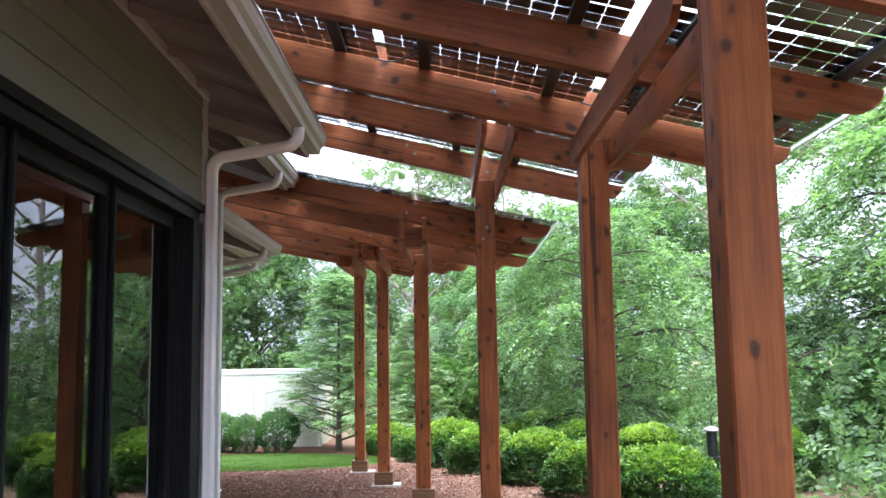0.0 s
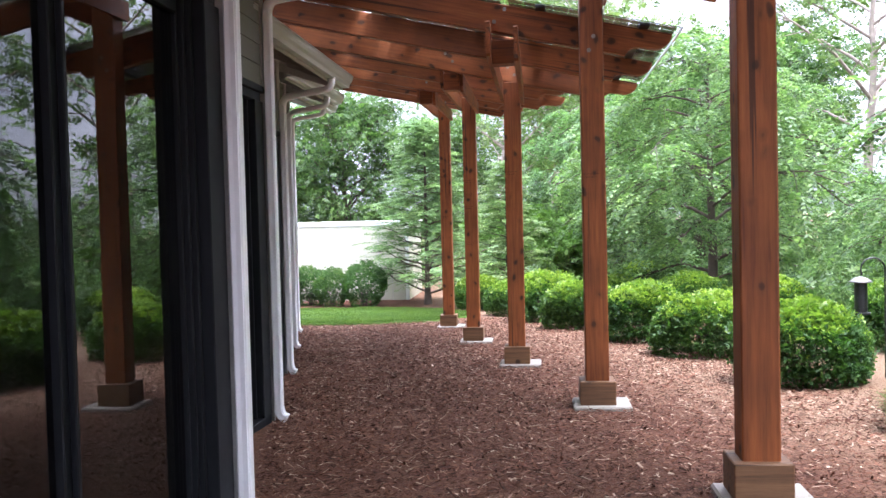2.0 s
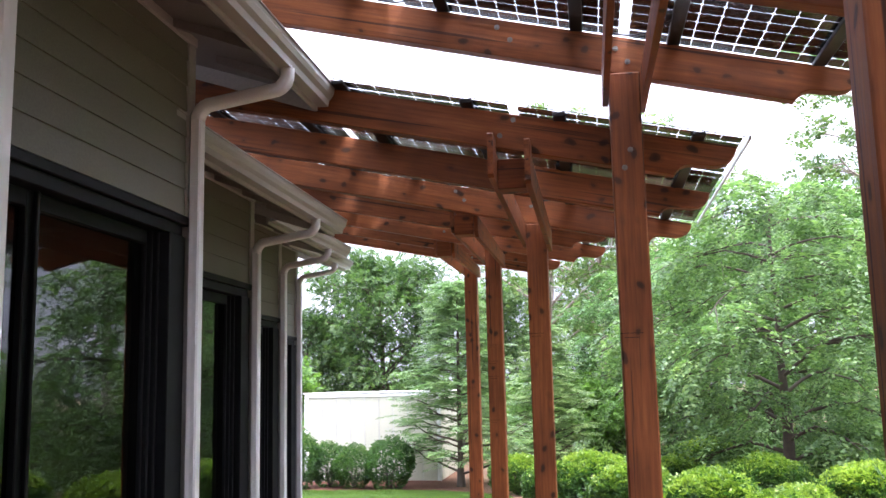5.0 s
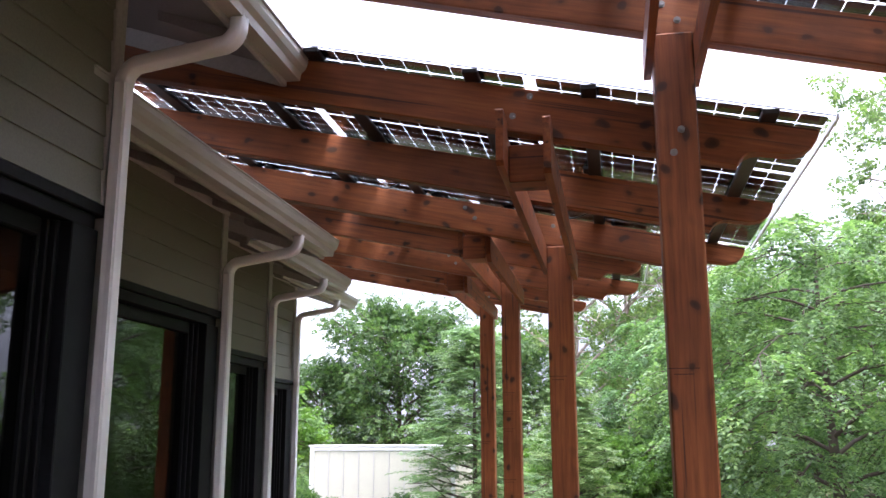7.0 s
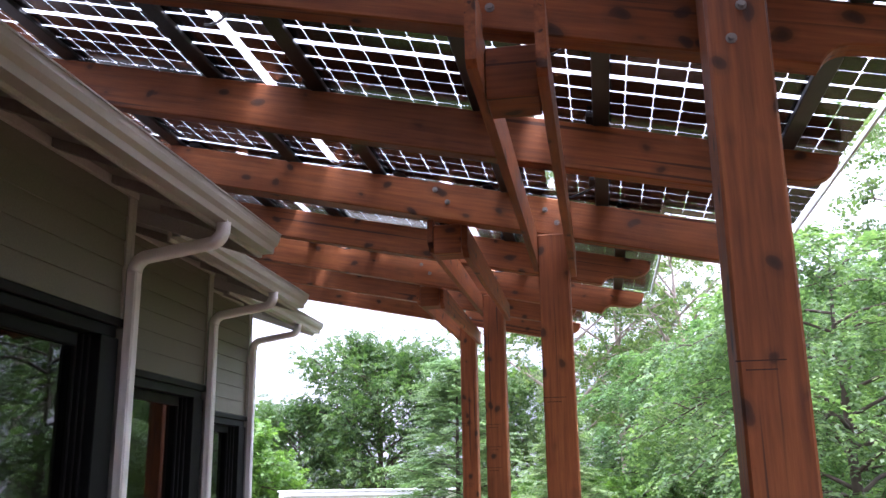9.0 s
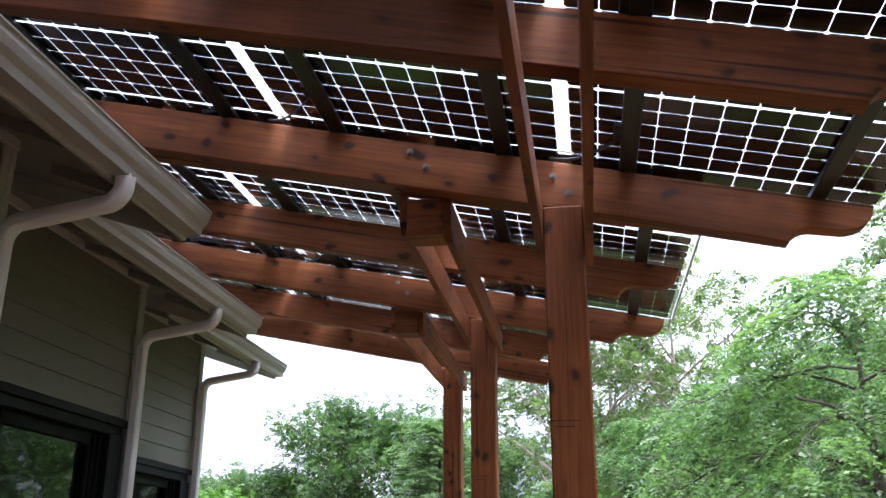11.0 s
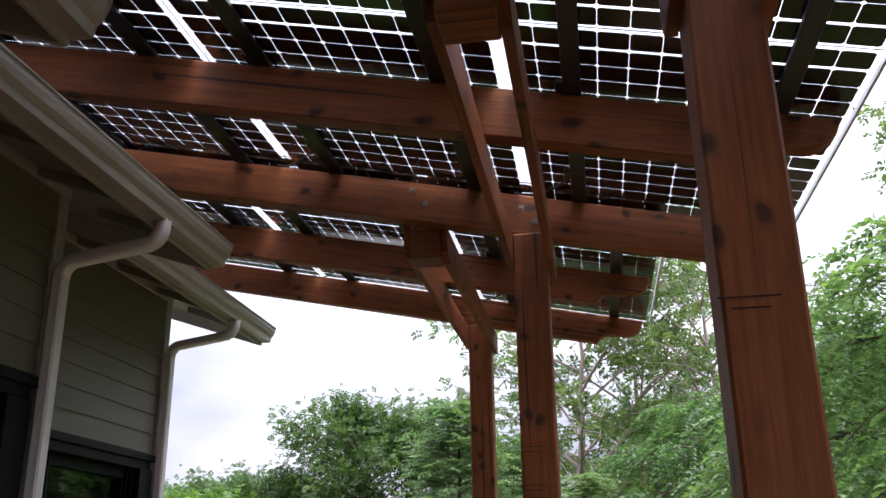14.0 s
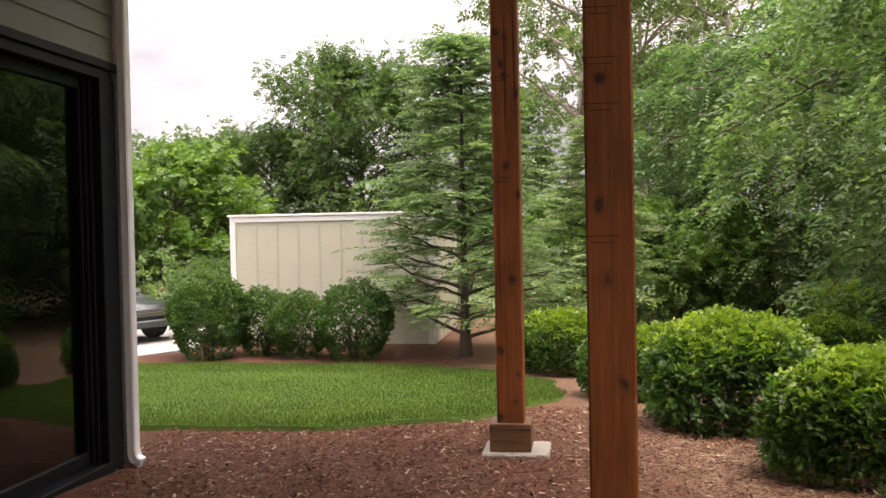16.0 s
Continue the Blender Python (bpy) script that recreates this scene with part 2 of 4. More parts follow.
mulch_mat = make_mulch()
lawn_mat = make_plain("lawn_soil", (0.054, 0.102, 0.018), 0.95, vary=0.2, scale=2, fine=80, bump=0.6, spec=0.1)


def make_chip():
    m = Mat("mulch_chip")
    geo = m.node("ShaderNodeNewGeometry")
    m.set(Base_Color=m.ramp(geo.outputs["Random Per Island"], [(0.0, (0.03, 0.014, 0.008)), (0.45, (0.098, 0.041, 0.025)), (0.86, (0.20, 0.098, 0.060)), (1.0, (0.48, 0.38, 0.28))]), Roughness=0.9)
    m.b.inputs["Specular IOR Level"].default_value = 0.15
    return m.m


chip_mat = make_chip()


# ---- mesh helpers ----
def box(bm, x0, y0, z0, x1, y1, z1, bevel=0.0):
    vs = [bm.verts.new((x, y, z)) for z in (z0, z1) for x, y in ((x0, y0), (x1, y0), (x1, y1), (x0, y1))]
    fs = [bm.faces.new([vs[i] for i in q]) for q in ((3, 2, 1, 0), (4, 5, 6, 7), (0, 1, 5, 4), (1, 2, 6, 5), (2, 3, 7, 6), (3, 0, 4, 7))]
    if bevel:
        bmesh.ops.bevel(bm, geom=list({e for f in fs for e in f.edges}), offset=bevel, segments=1, affect="EDGES")
    return vs


def prism(bm, outline, lo, hi, axis):
    """An outline of two coordinates, drawn out along an axis from lo to hi."""
    def put(p, d):
        return ((d, p[0], p[1]), (p[0], d, p[1]), (p[0], p[1], d))[axis]
    a, b = [bm.verts.new(put(p, lo)) for p in outline], [bm.verts.new(put(p, hi)) for p in outline]
    n = len(outline)
    bm.faces.new(a)
    bm.faces.new(b[::-1])
    for i in range(n):
        bm.faces.new((a[i], b[i], b[(i + 1) % n], a[(i + 1) % n]))
    bmesh.ops.recalc_face_normals(bm, faces=bm.faces[:])


def disc(bm, centre, axis, radius, depth, n=12):
    ring = [(radius * math.cos(2 * math.pi * i / n), radius * math.sin(2 * math.pi * i / n)) for i in range(n)]
    c = Vector(centre)
    if axis == 1:
        prism(bm, [(c.x + u, c.z + v) for u, v in ring], c.y - depth / 2, c.y + depth / 2, 1)
    elif axis == 2:
        prism(bm, [(c.x + u, c.y + v) for u, v in ring], c.z - depth / 2, c.z + depth / 2, 2)
    else:
        prism(bm, [(c.y + u, c.z + v) for u, v in ring], c.x - depth / 2, c.x + depth / 2, 0)


def sweep(bm, path, section, side=Vector((0, 1, 0))):
    """A closed section carried along a path; side: the way of its second coordinate."""
    rings = []
    for i, p in enumerate(path):
        a, b = Vector(path[max(i - 1, 0)]), Vector(path[min(i + 1, len(path) - 1)])
        d = (b - a).normalized()
        u = d.cross(side).normalized()
        w = u.cross(d).normalized()
        rings.append([bm.verts.new(Vector(p) + u * s + w * t) for s, t in section])
    n = len(section)
    for r0, r1 in zip(rings, rings[1:]):
        for i in range(n):
            bm.faces.new((r0[i], r0[(i + 1) % n], r1[(i + 1) % n], r1[i]))
    bm.faces.new(rings[0][::-1])
    bm.faces.new(rings[-1])
    bmesh.ops.recalc_face_normals(bm, faces=bm.faces[:])


def mesh_of(name, bm, material, smooth=False):
    me = bpy.data.meshes.new(name)
    bm.to_mesh(me)
    bm.free()
    me.materials.append(material)
    if smooth:
        me.shade_smooth()
    return me


def part(name, bm, material, parent, label="", smooth=False):
    ob = new(name, bm if isinstance(bm, bpy.types.Mesh) else mesh_of(name, bm, material, smooth))
    ob.parent = parent
    if label:
        ob["label"] = label
    return ob


def thing(name, at, label, category, group="", kind=""):
    ob = new(name)
    ob.location = at
    ob.empty_display_size = 0.1
    return tagged(ob, label, category, group, kind)


def solid(name, bm, material, label, category, kind="", smooth=False):
    """A thing that is one mesh, built in world coordinates."""
    return tagged(new(name, mesh_of(name, bm, material, smooth)), label, category, kind=kind)


def quick_mesh(name, verts, faces, material):
    """A mesh from arrays: verts n x 3, faces m x 3 or m x 4."""
    me = bpy.data.meshes.new(name)
    verts, faces = np.asarray(verts, np.float32), np.asarray(faces, np.int32)
    me.vertices.add(len(verts))
    me.vertices.foreach_set("co", verts.ravel())
    k = faces.shape[1]
    me.loops.add(faces.size)
    me.loops.foreach_set("vertex_index", faces.ravel())
    me.polygons.add(len(faces))
    me.polygons.foreach_set("loop_start", np.arange(0, faces.size, k, dtype=np.int32))
    me.update(calc_edges=True)
    me.materials.append(material)
    return me


def ground_z(y):
    """The garden falls gently along the house and levels out by the shed."""
    return max(0.384 - 0.04 * y, -0.48) if y > -12 else 0.864


# ---- ground ----
def build_ground():
    ys = [-400, -60, -12] + [(-12 + i * 0.6) for i in range(1, 61)] + [60, 400]
    xs = [-400, -60, -14] + [(-14 + i * 0.7) for i in range(1, 46)] + [60, 400]
    verts, faces = [], []
    for y in ys:
        for x in xs:
            near = abs(x) < 20 and -12 < y < 30
            rough = 0.018 * noise.noise((x * 1.1, y * 1.1, 0)) + 0.008 * noise.noise((x * 4, y * 4, 3)) if near else 0
            rise = 0.10 * max(0, min(1, (x - 2.4) / 2)) if near else 0.1
            verts.append((x, y, ground_z(y) + rough + rise - 0.012))
    n = len(xs)
    for j in range(len(ys) - 1):
        for i in range(n - 1):
            a = j * n + i
            faces.append((a, a + 1, a + n + 1, a + n))
    ob = new("ground", quick_mesh("ground", verts, faces, mulch_mat))
    ob.data.shade_smooth()
    tagged(ob, "gently sloping ground under brown pine straw mulch", "ground", kind="structure")


build_ground()
LAWN = (-4.55, 20.35, 3.15, 2.25)  # centre and half axes of the lawn's round end


def in_lawn(x, y):
    u, v = (x - LAWN[0]) / LAWN[2], (y - LAWN[1]) / LAWN[3]
    wob = 0.05 * noise.noise((x * 1.7, y * 1.7, 5))
    if x < LAWN[0]:
        u *= 0.35
    return abs(u) ** 2.3 + abs(v) ** 2.3 < 1 + wob * 3


def lawn_edge(n=90):
    pts = []
    for i in range(n):
        a = 2 * math.pi * i / n
        lo, hi = 0.0, 14.0
        for _ in range(18):
            m = (lo + hi) / 2
            if in_lawn(LAWN[0] + m * math.cos(a), LAWN[1] + m * math.sin(a)):
                lo = m
            else:
                hi = m
        pts.append((LAWN[0] + lo * math.cos(a), LAWN[1] + lo * math.sin(a)))
    return pts


def build_lawn():
    edge = lawn_edge()
    bm = bmesh.new()
    rings = []
    for k, lift in ((1.0, -0.03), (0.985, 0.03), (0.7, 0.035), (0.35, 0.04)):
        rings.append([bm.verts.new((LAWN[0] + (x - LAWN[0]) * k, LAWN[1] + (y - LAWN[1]) * k, ground_z(LAWN[1] + (y - LAWN[1]) * k) + lift)) for x, y in edge])
    mid = bm.verts.new((LAWN[0], LAWN[1], ground_z(LAWN[1]) + 0.04))
    n = len(edge)
    for a, b in zip(rings, rings[1:]):
        for i in range(n):
            bm.faces.new((a[i], a[(i + 1) % n], b[(i + 1) % n], b[i]))
    for i in range(n):
        bm.faces.new((rings[-1][i], rings[-1][(i + 1) % n], mid))
    solid("lawn", bm, lawn_mat, "mown green lawn with a rounded edge", "lawn", "structure")
    rng = np.random.default_rng(5)
    xs, ys = rng.uniform(-9, -1.2, 150000), rng.uniform(17.9, 22.7, 150000)
    keep = np.array([in_lawn(x, y) for x, y in zip(xs, ys)])
    xs, ys = xs[keep], ys[keep]
    zs = np.array([ground_z(y) for y in ys]) + 0.031
    blades("grass_blades", xs, ys, zs, rng, 0.03, 0.0032, grass_mat, "short green blades of a mown lawn", "grass")


def blades(name, xs, ys, zs, rng, height, width, material, label, category):
    n = len(xs)
    a = rng.uniform(0, 2 * np.pi, n)
    h = height * rng.uniform(0.6, 1.25, n)
    lx, ly = rng.normal(0, 0.35, n) * h, rng.normal(0, 0.35, n) * h
    w = width * rng.uniform(0.7, 1.4, n)
    base = np.stack([xs, ys, zs], 1)
    off = np.stack([np.cos(a) * w, np.sin(a) * w, 0 * w], 1)
    tip = base + np.stack([lx, ly, h], 1)
    verts = np.stack([base - off, base + off, tip], 1).reshape(-1, 3)
    ob = new(name, quick_mesh(name, verts, np.arange(3 * n).reshape(-1, 3), material))
    return tagged(ob, label, category, kind="stuff")


build_lawn()


def build_mulch():
    rng = np.random.default_rng(11)
    n = 120000
    xs, ys = rng.uniform(-4.6, 3.2, n), rng.uniform(1.5, 19.5, n)
    keep = np.array([not in_lawn(x, y) and x > -1.5 - 0.249 * (y - 5.8) for x, y in zip(xs, ys)])
    xs, ys = xs[keep], ys[keep]
    n = len(xs)
    zs = np.array([ground_z(y) for y in ys]) + rng.uniform(0.0, 0.016, n)
    a, tilt = rng.uniform(0, 2 * np.pi, n), rng.normal(0, 0.3, n)
    straw = rng.random(n) < 0.55
    ln = np.where(straw, rng.uniform(0.018, 0.06, n), rng.uniform(0.006, 0.028, n))
    wd = np.where(straw, rng.uniform(0.0009, 0.0019, n), rng.uniform(0.003, 0.010, n))
    c = np.stack([xs, ys, zs], 1)
    d = np.stack([np.cos(a) * np.cos(tilt), np.sin(a) * np.cos(tilt), np.sin(tilt)], 1) * ln[:, None]
    s = np.stack([-np.sin(a), np.cos(a), rng.normal(0, 0.3, n)], 1) * wd[:, None]
    up = np.array([0, 0, 0.004])
    verts = np.stack([c - d - s, c + d - s * 0.6 + up, c + d * 0.9 + s, c - d * 0.8 + s * 0.7 + up], 1).reshape(-1, 3)
    ob = new("mulch_chips", quick_mesh("mulch_chips", verts, np.arange(4 * n).reshape(-1, 4), chip_mat))
    tagged(ob, "loose brown pine straw and bark chips", "mulch", kind="stuff")


build_mulch()
bm = bmesh.new()
prism(bm, [(-22, 23.3), (-7.6, 23.3), (-7.0, 24.2), (-7.8, 27.5), (-22, 27.5)], -0.55, -0.468, 2)
solid("road", bm, asphalt_mat, "pale worn asphalt drive beside the shed", "road", "structure")

# ---- house: five bays that step back along the walk ----
CORNERS = [(-1.55, 5.83), (-2.18, 8.57), (-2.87, 11.40), (-3.55, 14.13), (-4.25, 16.90)]
HEADS = [2.755, 2.67, 2.60, 2.505, 2.44]
GUTTERS = [3.37, 3.65, 3.28, 3.44, 3.65]
OVER, PAST, SLOPE = 0.71, 0.72, 0.34
EXPOSE = 0.158


def build_bay(k):
    cx, cy = CORNERS[k]
    y0 = CORNERS[k - 1][1] if k else -9.0
    back = CORNERS[k + 1][0] - 0.1 if k < 4 else -9.0
    head, gut = HEADS[k], GUTTERS[k]
    top = gut + 0.145
    floor_z = ground_z(cy) + 0.02
    # wall over the doors, and the return at the corner
    wall = bmesh.new()
    box(wall, cx - 0.16, y0 - 0.3, head, cx - 0.012, cy - 0.02, top + 0.085)
    box(wall, cx - 1.2, cy - 0.16, ground_z(cy) - 0.1, cx - 0.2, cy - 0.012, top + 0.09)
    w = solid(f"wall_{k + 1}", wall, siding_mat, "house wall of olive-grey lap siding above dark glazing", "wall", "structure")
    # lap boards, each proud at its lower edge
    z, n = head + 0.002, 0
    while z < top:
        zt = min(z + EXPOSE, top)
        bm = bmesh.new()
        ya = max(y0 - 0.3, -3.0)
        prism(bm, [(cx - 0.012, z), (cx + 0.014, z), (cx + 0.003, zt + 0.004), (cx - 0.012, zt + 0.004)], ya, cy - 0.02, 1)
        for v in bm.verts:
            v.co.z += random.uniform(-0.0015, 0.0015)
        part("siding_board", bm, siding_mat, w)
        if k == 4:
            bm = bmesh.new()
            prism(bm, [(cy - 0.012, z), (cy + 0.014, z), (cy + 0.003, zt + 0.004), (cy - 0.012, zt + 0.004)], cx - 3.5, cx - 0.02, 0)
            part("siding_board", bm, siding_mat, w)
        z += EXPOSE
        n += 1
    bm = bmesh.new()
    box(bm, cx - 0.10, cy - 0.02, ground_z(cy) - 0.05, cx + 0.02, cy + 0.022, top - 0.066, 0.004)
    box(bm, cx - 0.018, cy - 0.075, head - 0.02, cx + 0.022, cy - 0.0215, top - 0.066, 0.004)
    part("corner_board", bm, trim_mat, w, "pale painted corner board")
    # frieze with vent openings
    bm = bmesh.new()
    ya = max(y0 - 0.3, -1)
    box(bm, cx - 0.01, ya, top - 0.065, cx + 0.03, cy + 0.02, top + 0.02, 0.004)
    part("frieze_board", bm, trim_mat, w, "pale painted frieze board")
    y = cy - 0.75
    while y > ya + 0.3:
        bm = bmesh.new()
        box(bm, cx - 0.012, y, top + 0.021, cx + 0.012, y + 0.10, top + 0.075)
        part("vent_opening", bm, void_mat, w, "dark vent opening")
        bm = bmesh.new()
        box(bm, cx - 0.012, y + 0.13, top + 0.021, cx + 0.012, y + 0.20, top + 0.075)
        part("vent_opening", bm, void_mat, w, "dark vent opening")
        y -= 0.85
    # roof with soffit, fascia and rake
    ry0 = (CORNERS[k - 1][1] + PAST if k not in (0, 2) else (-9.0 if k == 0 else y0 - 0.2))
    ry1 = cy + PAST
    ex = cx + OVER - 0.13
    roof = thing(f"roof_{k + 1}", (ex, ry1, gut), "low-pitched roof edge with pale soffit and fascia", "roof", "", "structure")
    def local(bm):
        bmesh.ops.translate(bm, verts=bm.verts[:], vec=(-ex, -ry1, -gut))
        return bm
    run = 4.2
    bm = bmesh.new()
    prism(bm, [(ex + 0.03, gut - 0.01), (ex + 0.03, gut + 0.025), (ex - run, gut + 0.035 + SLOPE * run), (ex - run, gut + SLOPE * run)], ry0, ry1 + 0.03, 1)
    part("roof_covering", local(bm), shingle_mat, roof, "dark roof covering")
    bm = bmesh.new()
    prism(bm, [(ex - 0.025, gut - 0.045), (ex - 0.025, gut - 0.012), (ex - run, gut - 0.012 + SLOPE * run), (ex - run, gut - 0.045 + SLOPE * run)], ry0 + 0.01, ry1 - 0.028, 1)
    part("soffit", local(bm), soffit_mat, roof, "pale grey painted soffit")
    bm = bmesh.new()
    box(bm, ex - 0.024, ry0, gut - 0.15, ex, ry1, gut - 0.011, 0.003)
    part("fascia", local(bm), trim_mat, roof, "pale painted fascia board")
    bm = bmesh.new()
    prism(bm, [(ex - 0.0245, gut - 0.15), (ex - 0.0245, gut - 0.0115), (ex - run, gut - 0.0115 + SLOPE * run), (ex - run, gut - 0.15 + SLOPE * run)], ry1 - 0.027, ry1, 1)
    part("rake_board", local(bm), trim_mat, roof, "pale painted rake board")
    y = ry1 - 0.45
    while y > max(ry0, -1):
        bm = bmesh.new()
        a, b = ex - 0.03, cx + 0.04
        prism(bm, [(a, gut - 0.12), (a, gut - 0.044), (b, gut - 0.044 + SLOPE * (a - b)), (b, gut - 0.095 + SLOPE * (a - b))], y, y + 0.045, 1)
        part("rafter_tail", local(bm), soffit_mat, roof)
        y -= 0.61
    # gutter
    gt = thing("gutter", (ex, ry1, gut), "pale enamelled metal gutter along the eave", "gutter", "gutters of the bays")
    prof = [(0.001, -0.125), (0.075, -0.125), (0.082, -0.085), (0.105, -0.062), (0.118, -0.03), (0.118, 0.0), (0.128, 0.0), (0.128, 0.009), (0.108, 0.009), (0.108, -0.028), (0.096, -0.056), (0.072, -0.08), (0.066, -0.118), (0.012, -0.118), (0.012, 0.005), (0.001, 0.005)]
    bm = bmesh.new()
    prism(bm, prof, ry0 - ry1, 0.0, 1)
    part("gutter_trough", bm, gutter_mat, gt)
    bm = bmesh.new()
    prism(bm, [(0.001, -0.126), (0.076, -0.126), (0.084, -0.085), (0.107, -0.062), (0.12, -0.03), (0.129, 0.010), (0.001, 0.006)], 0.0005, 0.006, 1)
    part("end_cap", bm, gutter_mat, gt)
    # downspout
    dx, dy = cx + 0.068, cy - 0.045
    foot = ground_z(cy)
    ds = thing("downspout", (dx, dy, foot), "pale ribbed metal downspout with a curved offset to the gutter", "downspout", "downspouts at the bay corners")
    ox, zt, zl = ex + 0.045 - dx, gut - 0.10 - foot, gut - 0.34 - foot
    sec = []
    for i in range(16):
        a = 2 * math.pi * i / 16
        r = 1.0 if i % 2 else 0.93
        sec.append((0.033 * r * (abs(math.cos(a)) ** 0.35) * (1 if math.cos(a) >= 0 else -1), 0.041 * r * (abs(math.sin(a)) ** 0.35) * (1 if math.sin(a) >= 0 else -1)))
    bm = bmesh.new()
    sweep(bm, [(0, 0, 0.06), (0, 0, zl - 0.06)], sec)
    part("pipe", bm, spout_mat, ds)
    path = [(ox, 0, zt)]
    for i in range(1, 6):
        a = i / 5 * radians(68)
        path.append((ox - 0.10 * (1 - math.cos(a)), 0, zt - 0.05 - 0.10 * math.sin(a)))
    for i in range(5, -1, -1):
        a = i / 5 * radians(68)
        path.append((0.10 * (1 - math.cos(a)), 0, zl - 0.06 + 0.10 * math.sin(a)))
    bm = bmesh.new()
    sweep(bm, path, [(s * 1.04, t * 1.04) for s, t in sec])
    part("offset_bend", bm, spout_mat, ds, "", True)
    bm = bmesh.new()
    sweep(bm, [(0, 0, 0.10), (0.008, 0, 0.06), (0.025, 0, 0.03), (0.06, 0, 0.012)], [(s * 1.05, t * 1.05) for s, t in sec])
    part("outlet_shoe", bm, spout_mat, ds)
    # glazed sliding doors
    sill = ground_z(cy) + 0.03
    door = thing(f"door_{k + 1}", (cx - 0.06, cy - 0.4, sill), "dark-framed sliding glass doors reflecting the garden", "glass door", "", "structure")
    ya = y0 + 0.1 if k else -6.0
    yb = cy - 0.09
    def lp(bm):
        bmesh.ops.translate(bm, verts=bm.verts[:], vec=(-(cx - 0.06), -(cy - 0.4), -sill))
        return bm
    bm = bmesh.new()
    box(bm, cx - 0.15, ya, head - 0.055, cx + 0.025, yb + 0.06, head - 0.003, 0.004)
    part("head_flashing", lp(bm), frame_mat, door)
    bm = bmesh.new()
    box(bm, cx - 0.15, ya, head - 0.125, cx + 0.004, yb, head - 0.058, 0.004)
    part("head_frame", lp(bm), frame_mat, door)
    bm = bmesh.new()
    box(bm, cx - 0.17, ya, sill - 0.06, cx + 0.02, yb, sill + 0.035, 0.004)
    part("sill_track", lp(bm), frame_mat, door)
    # stepped jamb, wide because the sliding leaves stack here
    for w0, w1, d in ((0.0, 0.20, 0.024), (0.203, 0.232, -0.03), (0.235, 0.256, -0.055), (0.259, 0.28, -0.08)):
        bm = bmesh.new()
        box(bm, cx - 0.16, yb - w1, sill + 0.037, cx + d, yb - w0, head - 0.127, 0.005)
        part("jamb", lp(bm), frame_mat, door)
    y = yb - 0.28
    while y > ya + 0.3:
        yn = max(y - 1.05, ya)
        bm = bmesh.new()
        box(bm, cx - 0.108, yn + 0.052, sill + 0.12, cx - 0.100, y + 0.002, head - 0.2)
        g = part("pane", lp(bm), glass_mat, door, "dark reflective glass pane")
        g.visible_shadow = False
        bm = bmesh.new()
        box(bm, cx - 0.135, yn - 0.055, sill + 0.037, cx - 0.07, yn + 0.05, head - 0.127, 0.005)
        part("stile", lp(bm), frame_mat, door)
        bm = bmesh.new()
        box(bm, cx - 0.07, yn - 0.012, sill + 0.037, cx - 0.045, yn + 0.012, head - 0.127, 0.004)
        part("stile_edge", lp(bm), frame_mat, door)
        for za, zb in ((sill + 0.037, sill + 0.125), (head - 0.205, head - 0.127)):
            bm = bmesh.new()
            box(bm, cx - 0.133, yn + 0.051, za, cx - 0.073, y, zb, 0.004)
            part("leaf_rail", lp(bm), frame_mat, door)
        y = yn
    return w


for bay in range(5):
    build_bay(bay)

# added plain rooms behind the glass, closed and coloured dark for unlit interiors
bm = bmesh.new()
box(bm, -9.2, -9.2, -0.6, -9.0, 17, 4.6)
solid("wall_inner", bm, inside_mat, "added inner wall coloured dark for the dim rooms", "wall", "structure")
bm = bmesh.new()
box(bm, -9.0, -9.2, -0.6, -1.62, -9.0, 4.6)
solid("wall_end", bm, inside_mat, "added unseen end wall closing off the dim rooms", "wall", "structure")
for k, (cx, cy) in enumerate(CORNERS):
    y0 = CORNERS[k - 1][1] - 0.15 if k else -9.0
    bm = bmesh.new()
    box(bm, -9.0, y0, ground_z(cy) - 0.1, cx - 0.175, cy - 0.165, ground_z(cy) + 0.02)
    solid(f"floor_{k + 1}", bm, inside_mat, "added floor coloured dark for a dim room", "floor", "structure")
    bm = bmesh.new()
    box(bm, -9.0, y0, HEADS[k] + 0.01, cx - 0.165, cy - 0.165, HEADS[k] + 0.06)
    solid(f"ceiling_{k + 1}", bm, inside_mat, "added ceiling coloured dark for a dim room", "ceiling", "structure")
bm = bmesh.new()
box(bm, -9.0, 16.74, -0.6, -5.48, 16.885, 4.4)
solid("wall_gable", bm, siding_mat, "olive-grey end wall of the house", "wall", "structure")

# ---- pergola ----
DEPTH, THICK = 0.238, 0.095
# post x, first beam y, last beam y, underside at the post, slope, reach past the post, rise along the walk
FACETS = [(1.04, 0.45, 3.15, 3.25, 0.24, 1.31, 0.0), (1.04, 3.47, 6.25, 3.24, 0.24, 1.31, 0.0), (0.415, 6.40, 9.15, 3.54, 0.24, 1.34, 0.0),
          (-0.31, 9.32, 11.98, 3.12, 0.22, 1.35, -0.010), (-1.005, 12.13, 14.75, 3.325, 0.21, 1.33, 0.008), (-1.635, 14.90, 17.48, 3.53, 0.205, 1.33, 0.010)]
INNER = 3.25


def bolt(parent, x, y, z, name="bolt"):
    bm = bmesh.new()
    disc(bm, (x, y - 0.002, z), 1, 0.0175, 0.004, 14)
    disc(bm, (x, y - 0.009, z), 1, 0.010, 0.012, 6)
    return part(name, bm, steel_mat, parent, "galvanised bolt and washer")


